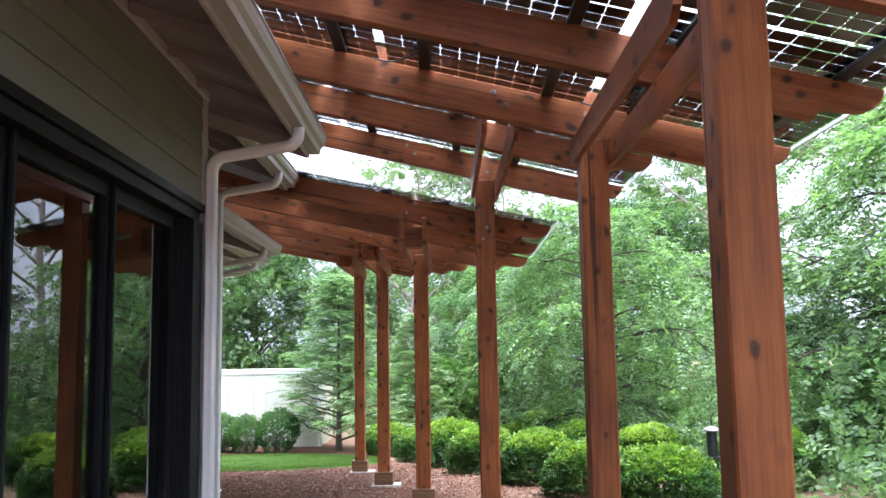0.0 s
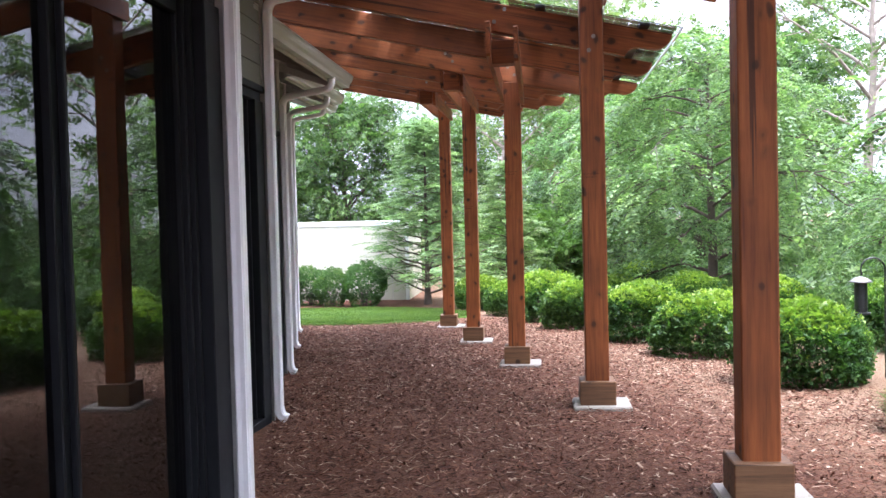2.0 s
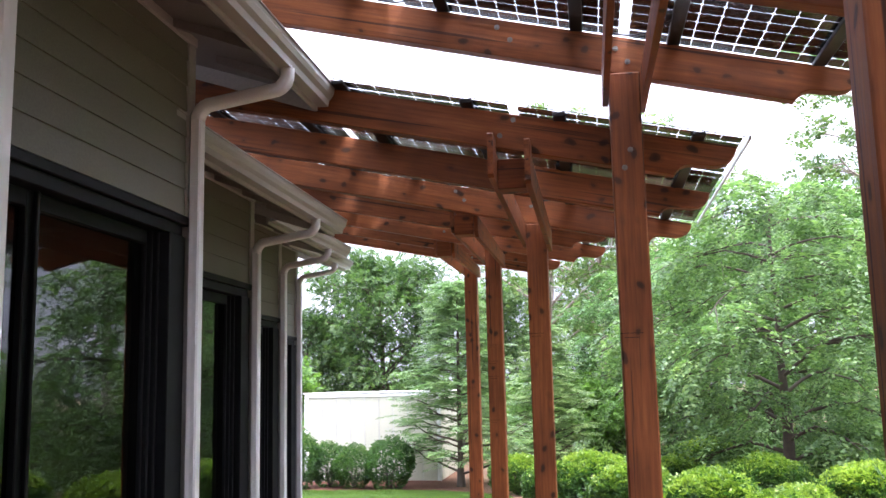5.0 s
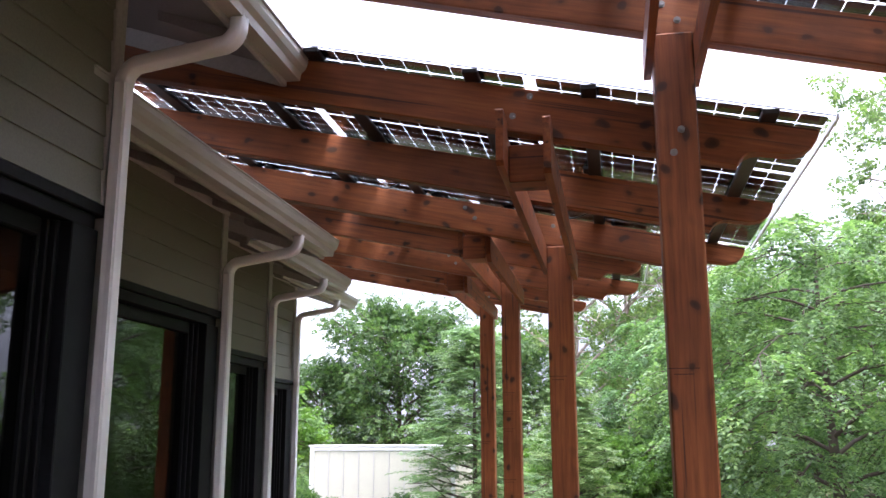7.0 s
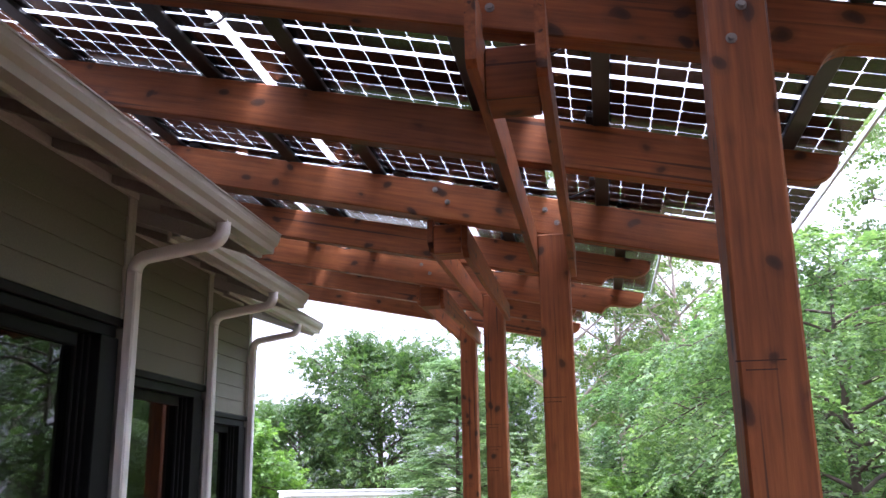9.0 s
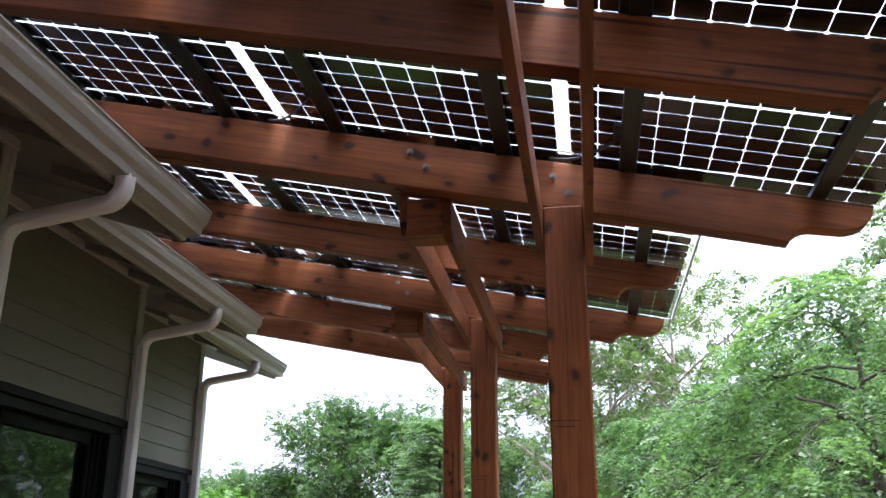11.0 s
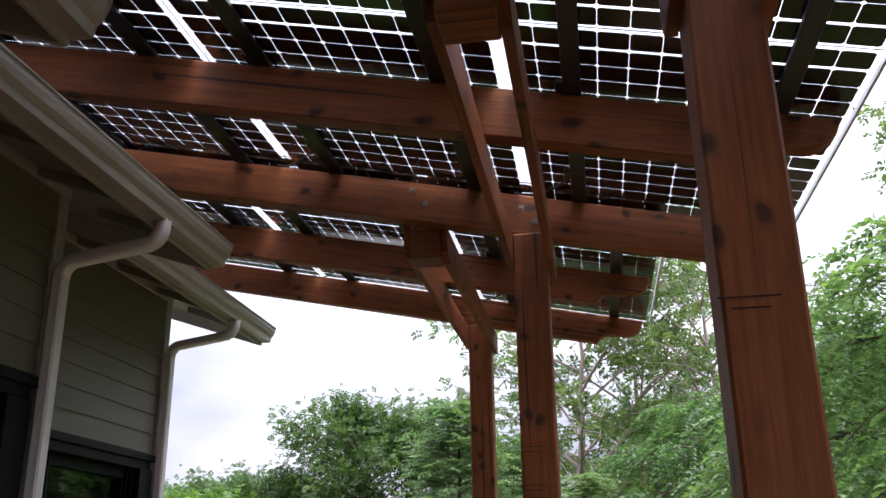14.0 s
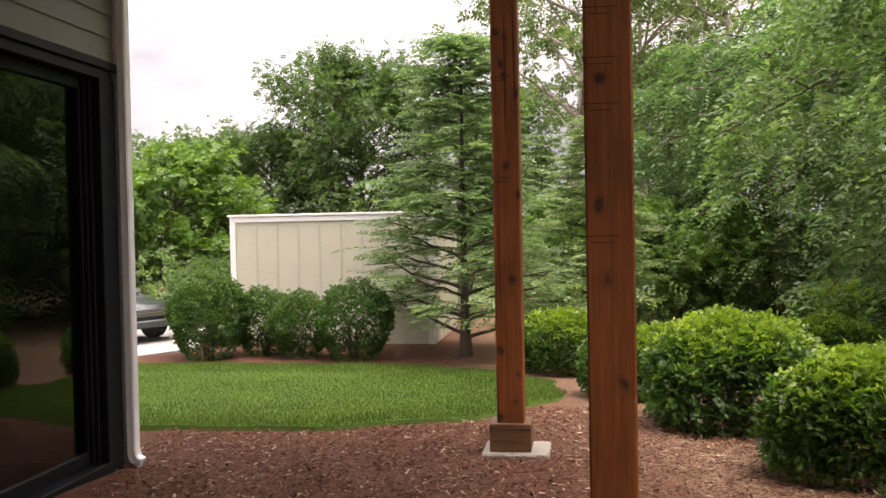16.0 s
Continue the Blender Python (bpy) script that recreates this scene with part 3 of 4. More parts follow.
def build_beam(px, y, zb, slope, reach):
    """A cedar rafter with a scrolled outer end; its base is its underside over the post line."""
    ob = thing("pergola_beam", (px, y, zb), "red-brown stained cedar beam with a scrolled end", "beam", "pergola beams")
    e, d = reach * math.hypot(1, slope), DEPTH
    out = [(-INNER, 0.0), (e - 0.345, 0.0)]
    for i in range(1, 7):  # hollow
        a = i / 6 * math.pi / 2
        out.append((e - 0.235 - 0.105 * math.cos(a), 0.085 * math.sin(a)))
    for i in range(1, 8):  # rounded nose
        a = i / 7 * math.pi / 2
        out.append((e - 0.15 + 0.15 * math.sin(a), 0.205 - 0.115 * math.cos(a)))
    out += [(e, d), (-INNER, d)]
    bm = bmesh.new()
    prism(bm, out, -THICK / 2, THICK / 2, 1)
    bmesh.ops.bevel(bm, geom=[ed for ed in bm.edges if abs(ed.verts[0].co.y - ed.verts[1].co.y) < 1e-6], offset=0.006, segments=1, affect="EDGES")
    part("timber", bm, wood_x, ob).rotation_euler = (0, math.atan(slope), 0)
    return ob


def build_post(px, py, top, y_first, slope, zb, ears, block, cuts, extra=False):
    g = ground_z(py)
    ob = thing("pergola_post", (px, py, g), "square red-brown cedar post on a boxed base with a concrete pad", "post", "pergola posts")
    h = 0.095
    bm = bmesh.new()
    box(bm, -h, -h, 0.03, h, h, top - g, 0.009)
    part("shaft", bm, wood_z, ob)
    bm = bmesh.new()
    box(bm, -0.145, -0.145, 0.032, 0.145, 0.145, 0.225, 0.006)
    part("base_box", bm, wood_base, ob, "brown boxed timber base")
    bm = bmesh.new()
    box(bm, -0.2, -0.21, -0.12, 0.27, 0.21, 0.031, 0.012)
    part("pad", bm, concrete_mat, ob, "pale concrete pad")
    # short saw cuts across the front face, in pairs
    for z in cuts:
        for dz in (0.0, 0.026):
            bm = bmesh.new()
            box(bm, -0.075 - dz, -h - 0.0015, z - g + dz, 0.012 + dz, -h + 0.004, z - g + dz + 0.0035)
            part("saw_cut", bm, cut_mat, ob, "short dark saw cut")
    # pair of boards that clasp the post and carry the beams of its bay
    zt, zl = zb - g, zb - g - 0.215
    for s in (-1, 1):
        xx = s * (h + 0.0195)
        a = y_first - py - 0.06
        bm = bmesh.new()
        lift = -slope * xx
        if ears:
            out = [(a - 0.20, zl + 0.02), (a - 0.17, zl), (h + 0.02, zl), (h + 0.07, zl + 0.06), (h + 0.07, zt - 0.012), (a - 0.004, zt - 0.012), (a - 0.004, zt + 0.07), (a - 0.19, zt + 0.07), (a - 0.20, zt + 0.06)]
        else:
            out = [(a + 0.02, zl + 0.05), (a + 0.1, zl), (h + 0.05, zl + 0.045), (h + 0.05, zt - 0.012), (a + 0.02, zt - 0.012)]
        prism(bm, [(y, z + lift) for y, z in out], xx - 0.0185, xx + 0.0185, 0)
        part("side_board", bm, wood_y, ob)
    if block:
        bm = bmesh.new()
        f = y_first - py
        box(bm, -h + 0.003, f - 0.055, zl - 0.01, h - 0.003, f + 0.13, zt - 0.03, 0.005)
        part("spacer_block", bm, wood_x, ob, "dark stained spacer block")
    for dz in (-0.05, 0.06):
        bolt(ob, -0.035 + 0.35 * dz + 0.03, -h, top - g - 0.55 + dz) if extra else None
    return ob


RAIL = 0.032
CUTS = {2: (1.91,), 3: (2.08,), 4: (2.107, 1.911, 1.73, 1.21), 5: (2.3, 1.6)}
for fi, (px, ya, yb, zb, slope, reach, along) in enumerate(FACETS):
    for bi, y in enumerate((ya, (ya + yb) / 2 + 0.02, yb)):
        beam = build_beam(px, y, zb + along * (y - yb), slope, reach)
        if bi == 2:  # bolts through to the next bay, and at the post's head
            if fi < 5:
                nx = FACETS[fi + 1][0] - px
                bolt(beam, nx - 0.05, -THICK / 2, 0.20 - slope * nx)
                bolt(beam, nx + 0.03, -THICK / 2, 0.11 - slope * nx)
            bolt(beam, -0.04, -THICK / 2, 0.17)
            bolt(beam, 0.03, -THICK / 2, 0.08)
        if bi == 0 and fi == 3:
            bolt(beam, -0.07, -THICK / 2, 0.10)
            bolt(beam, 0.02, -THICK / 2, 0.20)
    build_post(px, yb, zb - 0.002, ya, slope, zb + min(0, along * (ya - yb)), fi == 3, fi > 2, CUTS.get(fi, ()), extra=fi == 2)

# rails and solar panels
PL, PW, COLS, ROWS_P = 1.47, 0.953, 11, 7


def cell_mesh():
    bm = bmesh.new()
    hx, hy, c = CELL_X / 2, CELL_Y / 2, 0.0105
    out = [(-hx + c, -hy), (hx - c, -hy), (hx, -hy + c), (hx, hy - c), (hx - c, hy), (-hx + c, hy), (-hx, hy - c), (-hx, -hy + c)]
    prism(bm, out, -0.0004, 0.0, 2)
    return mesh_of("cell", bm, cell_mat)


CELL_X, CELL_Y = 0.1256, 0.1236
GAP_X = (PL - 0.06 - COLS * CELL_X) / (COLS - 1)


def cell_places():
    ys = [0.012 + CELL_Y / 2]
    for r in range(1, ROWS_P):
        ys.append(ys[-1] + CELL_Y + (0.017 if r in (1, ROWS_P - 1) else 0.0031))
    shift = (PW - (ys[-1] + CELL_Y / 2 + 0.012)) / 2
    return [(-(0.03 + CELL_X / 2 + i * (CELL_X + GAP_X)), y + shift) for y in ys for i in range(COLS)]


def build_panel():
    """A double-glass module; its base is its outer near corner, x runs inwards as negative."""
    ob = thing("solar_panel", (0, 0, 0), "double-glass solar panel of dark cells with bright clear gaps", "solar panel", "solar panels of the canopy")
    bm = bmesh.new()
    box(bm, -PL + 0.004, 0.004, 0.001, -0.004, PW - 0.004, 0.007)
    g = part("glass", bm, solar_glass_mat, ob, "clear glass sheet")
    g.visible_shadow = False
    me = cell_mesh()
    for x, y in cell_places():
        c = part("cell", me, cell_mat, ob)
        c.location = (x, y, -0.001)
    bm = bmesh.new()
    box(bm, -PL + 0.23, PW * 0.5 - 0.06, -0.03, -PL + 0.34, PW * 0.5 + 0.06, -0.006, 0.004)
    jb = part("junction_box", bm, black_mat, ob, "black junction box")
    bm = bmesh.new()
    pts = [(-PL + 0.28, PW * 0.5, -0.03)]
    for i in range(1, 8):
        pts.append((-PL + 0.28 - 0.05 * i, PW * 0.5 + 0.05 * i, -0.03 - 0.05 * math.sin(i / 7 * math.pi)))
    sweep(bm, pts, [(0.006 * math.cos(i * math.pi / 3), 0.006 * math.sin(i * math.pi / 3)) for i in range(6)], Vector((0, 0, 1)))
    part("cable", bm, black_mat, jb)
    return ob


panel_split = None
for fi, (px, ya, yb, zb, slope, reach, along) in enumerate(FACETS):
    eave = reach + 0.11
    tilt = math.atan(slope)
    span = PL * math.cos(tilt)
    y_lo = (ya + yb) / 2 + (0.05, 0.05, 0.0, -0.04, -0.04, -0.04)[fi] - 1.5 * PW
    zb += along * (y_lo - yb)
    lean = Matrix.Rotation(math.atan(along), 4, "X")
    for c in range(3):
        x0 = px + eave - c * (span + 0.006)
        for off in (0.30, PL - 0.30):
            xr = x0 - off * math.cos(tilt)
            zr = zb + DEPTH - slope * (xr - px)
            rail = thing("mounting_rail", (xr, y_lo, zr), "black steel rail carrying solar panels", "rail", "rails under the solar panels")
            rail.rotation_euler = (math.atan(along), 0, 0)
            bm = bmesh.new()
            box(bm, -0.04, -0.02, 0.004, 0.04, 3 * PW + 0.02, RAIL, 0.004)
            part("channel", bm, rail_mat, rail)
            for yy in (0.03, 3 * PW - 0.05):
                bm = bmesh.new()
                box(bm, -0.03, yy, RAIL, 0.03, yy + 0.02, RAIL + 0.012)
                part("clamp", bm, black_mat, rail)
        for r in range(3):
            z0 = zb + DEPTH + RAIL + 0.012 - slope * (x0 - px)
            m = Matrix.Translation((x0, y_lo + r * PW, z0 + along * r * PW)) @ lean @ Matrix.Rotation(tilt, 4, "Y")
            if panel_split is None:
                panel_split = build_panel()
                panel_split.matrix_basis = m
            else:
                copy_thing(panel_split, m)
    # pale edge strip along the eave
    bm = bmesh.new()
    x0 = px + eave
    box(bm, 0, 0, -0.012, 0.014, 3 * PW, 0.016, 0.002)
    tr = tagged(new("edge_strip", mesh_of("edge_strip", bm, alu_mat)), "bright metal strip along the panels' lower edge", "edge strip", "edge strips")
    tr.matrix_basis = Matrix.Translation((x0, y_lo, zb + DEPTH + RAIL + 0.012 - slope * (x0 - px))) @ lean


# ---- trees and shrubs ----
def tube(path, radii, n=6):
    """Verts and quads of a tapered tube along a path."""
    path = np.asarray(path, float)
    d = np.gradient(path, axis=0)
    d /= np.linalg.norm(d, axis=1, keepdims=True) + 1e-9
    ref = np.where(np.abs(d[:, 2:3]) > 0.9, [[1.0, 0, 0]], [[0, 0, 1.0]])
    u = np.cross(d, ref)
    u /= np.linalg.norm(u, axis=1, keepdims=True) + 1e-9
    w = np.cross(d, u)
    a = np.arange(n) / n * 2 * np.pi
    v = path[:, None] + np.asarray(radii)[:, None, None] * (np.cos(a)[None, :, None] * u[:, None] + np.sin(a)[None, :, None] * w[:, None])
    k = len(path)
    i, j = np.meshgrid(np.arange(k - 1), np.arange(n), indexing="ij")
    f = np.stack([i * n + j, i * n + (j + 1) % n, (i + 1) * n + (j + 1) % n, (i + 1) * n + j], -1).reshape(-1, 4)
    return v.reshape(-1, 3), f


def gather(pieces):
    vs, fs, n = [], [], 0
    for v, f in pieces:
        vs.append(v)
        fs.append(f + n)
        n += len(v)
    return np.concatenate(vs), np.concatenate(fs)


def leaf_sprays(points, ways, rng, pairs, length, leaf, width, droop, flat=0.5):
    """Feathered sprays: leaflets in pairs along a short drooping stalk at each point."""
    n = len(points)
    ways = ways / (np.linalg.norm(ways, axis=1, keepdims=True) + 1e-9)
    up = np.array([0, 0, 1.0]) + rng.normal(0, flat, (n, 3))
    side = np.cross(ways, up)
    side /= np.linalg.norm(side, axis=1, keepdims=True) + 1e-9
    nor = np.cross(side, ways)
    size = rng.uniform(0.7, 1.25, n)
    out = []
    for i in range(pairs):
        s = (i + 0.6) / pairs
        c = points + ways * (length * s * size)[:, None] + np.array([0, 0, -1.0]) * (droop * length * s * s * size)[:, None]
        for sg in (-1, 1):
            ln = leaf * size * rng.uniform(0.75, 1.2, n) * (1 - 0.35 * abs(s - 0.45))
            d = side * sg * 0.85 + ways * rng.uniform(0.2, 0.7, (n, 1)) + np.array([0, 0, -1.0]) * rng.uniform(0.0, 0.5, (n, 1)) * (0.4 + droop)
            d /= np.linalg.norm(d, axis=1, keepdims=True)
            e = np.cross(d, nor + rng.normal(0, 0.35, (n, 3)))
            e /= np.linalg.norm(e, axis=1, keepdims=True) + 1e-9
            a, tip = c, c + d * ln[:, None]
            m = c + d * (0.45 * ln)[:, None] + nor * (0.06 * ln)[:, None]
            wd = (width * size)[:, None]
            out.append(np.stack([a, m - e * wd, tip, m + e * wd], 1))
    return np.concatenate(out).reshape(-1, 3)


def grow(seed, height, radius, base, limbs, profile, rise, sag, trunk_r, subs=6, twigs=5, sub_len=0.42, wander=0.12, lift=(-0.4, 0.5), stray=0.8):
    """Trunk, limbs and twig points of a tree. Returns trunk, limb pieces, points and their ways."""
    rng = np.random.default_rng(seed)
    k = 10
    t = np.linspace(0, 1, k)
    bend = np.cumsum(rng.normal(0, wander, (k, 2)), axis=0) * height * 0.06
    trunk = np.c_[bend * t[:, None], t * height * 0.94]
    tr = trunk_r * (1 - 0.85 * t) * (1 + 0.5 * np.exp(-t * 18))
    pieces, pts, ways = [], [], []
    for i in range(limbs):
        q = (i + rng.random()) / limbs
        h = base + (0.95 - base) * q
        az = i * 2.399 + rng.normal(0, 0.3)
        L = radius * profile(q) * rng.uniform(0.75, 1.15)
        p0 = np.array([np.interp(h, t * 0.94, trunk[:, j]) for j in range(3)])
        s = np.linspace(0, 1, 6)
        hor = np.array([math.cos(az), math.sin(az)])
        el = rise * rng.uniform(0.7, 1.3)
        path = np.c_[p0[0] + hor[0] * L * s, p0[1] + hor[1] * L * s, p0[2] + L * (el * s - sag * s * s)]
        path[1:] += rng.normal(0, 0.03 * L, (5, 3)) * s[1:, None]
        r0 = trunk_r * 0.38 * (1 - 0.6 * q) * min(1, L / radius + 0.2)
        pieces.append(tube(path, r0 * (1 - 0.85 * s) + 0.004, 5))
        for j in range(subs):
            u = 0.22 + 0.76 * (j + rng.random()) / subs
            b0 = np.array([np.interp(u, s, path[:, c]) for c in range(3)])
            ang = az + rng.choice([-1, 1]) * rng.uniform(0.35, 1.3)
            l2 = L * sub_len * (1.1 - 0.6 * u) * rng.uniform(0.7, 1.3)
            s2 = np.linspace(0, 1, 4)
            e2 = rng.uniform(-0.15, 0.55) * (0.5 + rise)
            p2 = np.c_[b0[0] + math.cos(ang) * l2 * s2, b0[1] + math.sin(ang) * l2 * s2, b0[2] + l2 * (e2 * s2 - sag * 0.8 * s2 * s2)]
            pieces.append(tube(p2, r0 * 0.35 * (1 - 0.8 * s2) + 0.003, 4))
            for w in np.linspace(0.2, 1.0, twigs):
                c = np.array([np.interp(w, s2, p2[:, x]) for x in range(3)])
                pts.append(c + rng.normal(0, 0.08 * radius * 0.35, 3))
                a2 = ang + rng.normal(0, stray)
                ways.append((math.cos(a2), math.sin(a2), rng.uniform(*lift)))
    return tube(trunk, tr, 9), pieces, np.array(pts), np.array(ways), rng


def build_tree(name, label, seed, leaf_mat, wood, spray, category="tree", repeat=1, jitter=0.035, layer=1.0, **kw):
    trunk, pieces, pts, ways, rng = grow(seed, **kw)
    ob = thing(name, (0, 0, 0), label, category, "trees round the garden")
    v, f = trunk
    part("trunk", quick_mesh("trunk", v, f, wood), wood, ob).data.shade_smooth()
    v, f = gather(pieces)
    part("branchwork", quick_mesh("branchwork", v, f, wood), wood, ob)["kind"] = "stuff"
    pts, ways = np.repeat(pts, repeat, 0), np.repeat(ways, repeat, 0)
    if repeat > 1:
        pts = pts + rng.normal(0, kw["radius"] * jitter, pts.shape) * np.array([1.0, 1.0, layer])
        ways = ways + rng.normal(0, 0.4, ways.shape)
    lv = leaf_sprays(pts, ways, rng, **spray)
    crown = part("crown", quick_mesh("crown", lv, np.arange(len(lv)).reshape(-1, 4), leaf_mat), leaf_mat, ob)
    crown["kind"] = "stuff"
    return ob


def round_top(q):
    return 0.35 + 0.9 * math.sin(math.pi * (0.12 + 0.8 * q)) ** 1.0 * (1.0 - 0.25 * q)


def cone(q):
    return max(0.05, 1.0 - 0.97 * q)


def spread(q):
    return 0.55 + 0.5 * math.sin(math.pi * q)


LOCUST = dict(pairs=9, length=0.56, leaf=0.125, width=0.028, droop=0.75, flat=0.16)
OAK = dict(pairs=4, length=0.34, leaf=0.15, width=0.048, droop=0.15, flat=0.9)
OAK_S = dict(pairs=4, length=0.26, leaf=0.14, width=0.045, droop=0.15, flat=0.6)
AIRY = dict(pairs=4, length=0.34, leaf=0.16, width=0.045, droop=0.1, flat=0.9)
CEDAR_S = dict(pairs=12, length=0.52, leaf=0.095, width=0.015, droop=0.12, flat=0.25)

locust = build_tree("locust_tree", "leafy tree with drooping feathered bright green foliage", 3, leaf_locust, bark_mat, LOCUST, repeat=3, jitter=0.05, layer=0.35, lift=(-0.3, 0.15), stray=0.6,
                    height=6.6, radius=2.9, base=0.10, limbs=34, profile=round_top, rise=0.55, sag=0.62, trunk_r=0.13)
locust_b = build_tree("locust_tree", "tall leafy tree with drooping feathered green foliage", 14, leaf_locust, bark_mat, LOCUST, repeat=3, jitter=0.05, layer=0.35, lift=(-0.3, 0.15), stray=0.6,
                      height=8.0, radius=3.3, base=0.08, limbs=36, profile=round_top, rise=0.5, sag=0.65, trunk_r=0.15)
oak = build_tree("oak_tree", "broad dark green oak with a dense crown", 21, leaf_oak, bark_mat, OAK, repeat=6, jitter=0.10,
                 height=9.5, radius=3.6, base=0.08, limbs=50, profile=round_top, rise=0.9, sag=0.2, trunk_r=0.2)
light_tree = build_tree("maple_tree", "small spreading tree with light green layered leaves", 31, leaf_light, bark_mat, OAK_S, repeat=5, jitter=0.08,
                        height=4.4, radius=2.4, base=0.16, limbs=30, profile=round_top, rise=0.35, sag=0.2, trunk_r=0.10)
airy = build_tree("tall_tree", "tall open tree with pale limbs and sparse foliage", 44, leaf_airy, pale_bark_mat, AIRY, repeat=3,
                  height=12.0, radius=4.2, base=0.30, limbs=20, profile=spread, rise=0.75, sag=0.1, trunk_r=0.19, wander=0.3)
cedar = build_tree("cedar_tree", "young blue-green conifer with level feathery branches", 52, leaf_cedar, bark_mat, CEDAR_S, repeat=1, layer=0.3, lift=(-0.12, 0.22),
                   height=4.7, radius=1.6, base=0.05, limbs=54, profile=cone, rise=0.26, sag=0.02, trunk_r=0.07, subs=6, twigs=5, sub_len=0.36, wander=0.03)


def stand(tree, spots):
    """Puts the first of the spots under the tree itself and copies at the rest: x, y, turn, scale."""
    for i, (x, y, turn, s) in enumerate(spots):
        m = Matrix.Translation((x, y, ground_z(y) + (0.05 if x > 2.5 else -0.03))) @ Matrix.Rotation(radians(turn), 4, "Z") @ Matrix.Diagonal((s, s, s, 1))
        ob = tree if i == 0 else copy_thing(tree, m)
        ob.matrix_basis = m


stand(locust, [(3.5, 20.8, 0, 0.86), (7.9, 13.6, 80, 1.0), (4.3, 26.5, 200, 0.9), (8.6, 8.5, 140, 1.0), (8.5, 2.0, 300, 1.05), (2.4, 29.5, 40, 0.9), (6.7, 15.6, 170, 0.55)])
stand(locust_b, [(7.6, 23.0, 0, 0.36), (10.2, 18.0, 120, 0.5), (11.0, 12.0, 210, 0.9), (11.0, 5.5, 20, 0.75), (10.5, -3.0, 75, 0.8)])
stand(oak, [(-8.6, 42.0, 0, 0.77), (-15.8, 46.0, 90, 0.56), (2.0, 46.0, 200, 0.8), (9.0, 40.0, 160, 0.9), (-4.5, 47.0, 120, 0.7), (-12.2, 43.0, 50, 0.55), (-21.0, 45.0, 270, 0.6), (17.5, 0.0, 60, 0.7)])
stand(light_tree, [(-11.2, 32.5, 0, 0.86), (-14.5, 31.0, 100, 0.9), (-1.0, 31.0, 210, 0.55), (0.8, 28.0, 60, 0.5)])
stand(airy, [(-1.4, 34.0, 0, 0.84), (2.6, 33.0, 130, 0.8), (0.6, 38.0, 250, 0.85), (9.2, 28.5, 30, 0.95), (12.5, 23.0, 200, 0.95), (12.5, 9.5, 90, 1.0)])
stand(cedar, [(-2.75, 23.6, 0, 1.0), (-0.9, 26.5, 140, 0.8)])


def build_shrub(seed, rx, h, n, tip_mat, body_mat, name, label, leaf=0.048, ragged=0.30, vase=0.0):
    """A dense rounded shrub: leaves all over a bulging dome, stems inside."""
    rng = np.random.default_rng(seed)
    ob = thing(name, (0, 0, 0), label, "shrub", "garden shrubs")
    stems = []
    for i in range(14):
        a, r = i * 2.4, rx * rng.uniform(0.3, 0.8)
        p = np.array([[0.05 * math.cos(a), 0.05 * math.sin(a), -0.03], [r * 0.4 * math.cos(a), r * 0.4 * math.sin(a), h * 0.35], [r * math.cos(a), r * math.sin(a), h * rng.uniform(0.6, 0.85)]])
        stems.append(tube(p, [0.014, 0.010, 0.004], 5))
    v, f = gather(stems)
    part("branchwork", quick_mesh("branchwork", v, f, bark_mat), bark_mat, ob)["kind"] = "stuff"
    lumps = rng.normal(0, 1, (26, 3))
    lumps /= np.linalg.norm(lumps, axis=1, keepdims=True)
    d = rng.normal(0, 1, (n, 3))
    d[:, 2] = np.abs(d[:, 2]) * 0.95 - 0.32
    d /= np.linalg.norm(d, axis=1, keepdims=True)
    bulge = 1 + ragged * (np.max(d @ lumps.T, axis=1) - 0.72) / 0.28
    depth = 1.02 - np.abs(rng.normal(0, 0.12, n)) + np.abs(rng.normal(0, 0.045, n))
    flat = np.where(d[:, 2] > 0, np.abs(d[:, 2]) ** 0.7, d[:, 2])
    pts = np.stack([d[:, 0] * rx * bulge * depth, d[:, 1] * rx * bulge * depth, h * 0.40 + flat * h * 0.60 * bulge * depth], 1)
    pts[:, 2] = np.maximum(pts[:, 2], 0.05)
    pts[:, :2] *= 1 - vase * (1 - np.clip(pts[:, 2:3] / h / 0.6, 0, 1))
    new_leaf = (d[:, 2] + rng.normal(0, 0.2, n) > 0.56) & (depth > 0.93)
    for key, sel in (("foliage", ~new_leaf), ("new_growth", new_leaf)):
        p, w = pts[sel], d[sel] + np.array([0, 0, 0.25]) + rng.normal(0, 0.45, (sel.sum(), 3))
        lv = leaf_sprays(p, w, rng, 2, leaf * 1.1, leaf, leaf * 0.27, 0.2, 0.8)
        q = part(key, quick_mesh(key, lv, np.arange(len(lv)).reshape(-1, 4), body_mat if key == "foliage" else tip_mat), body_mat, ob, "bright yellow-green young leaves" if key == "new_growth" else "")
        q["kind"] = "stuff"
    return ob


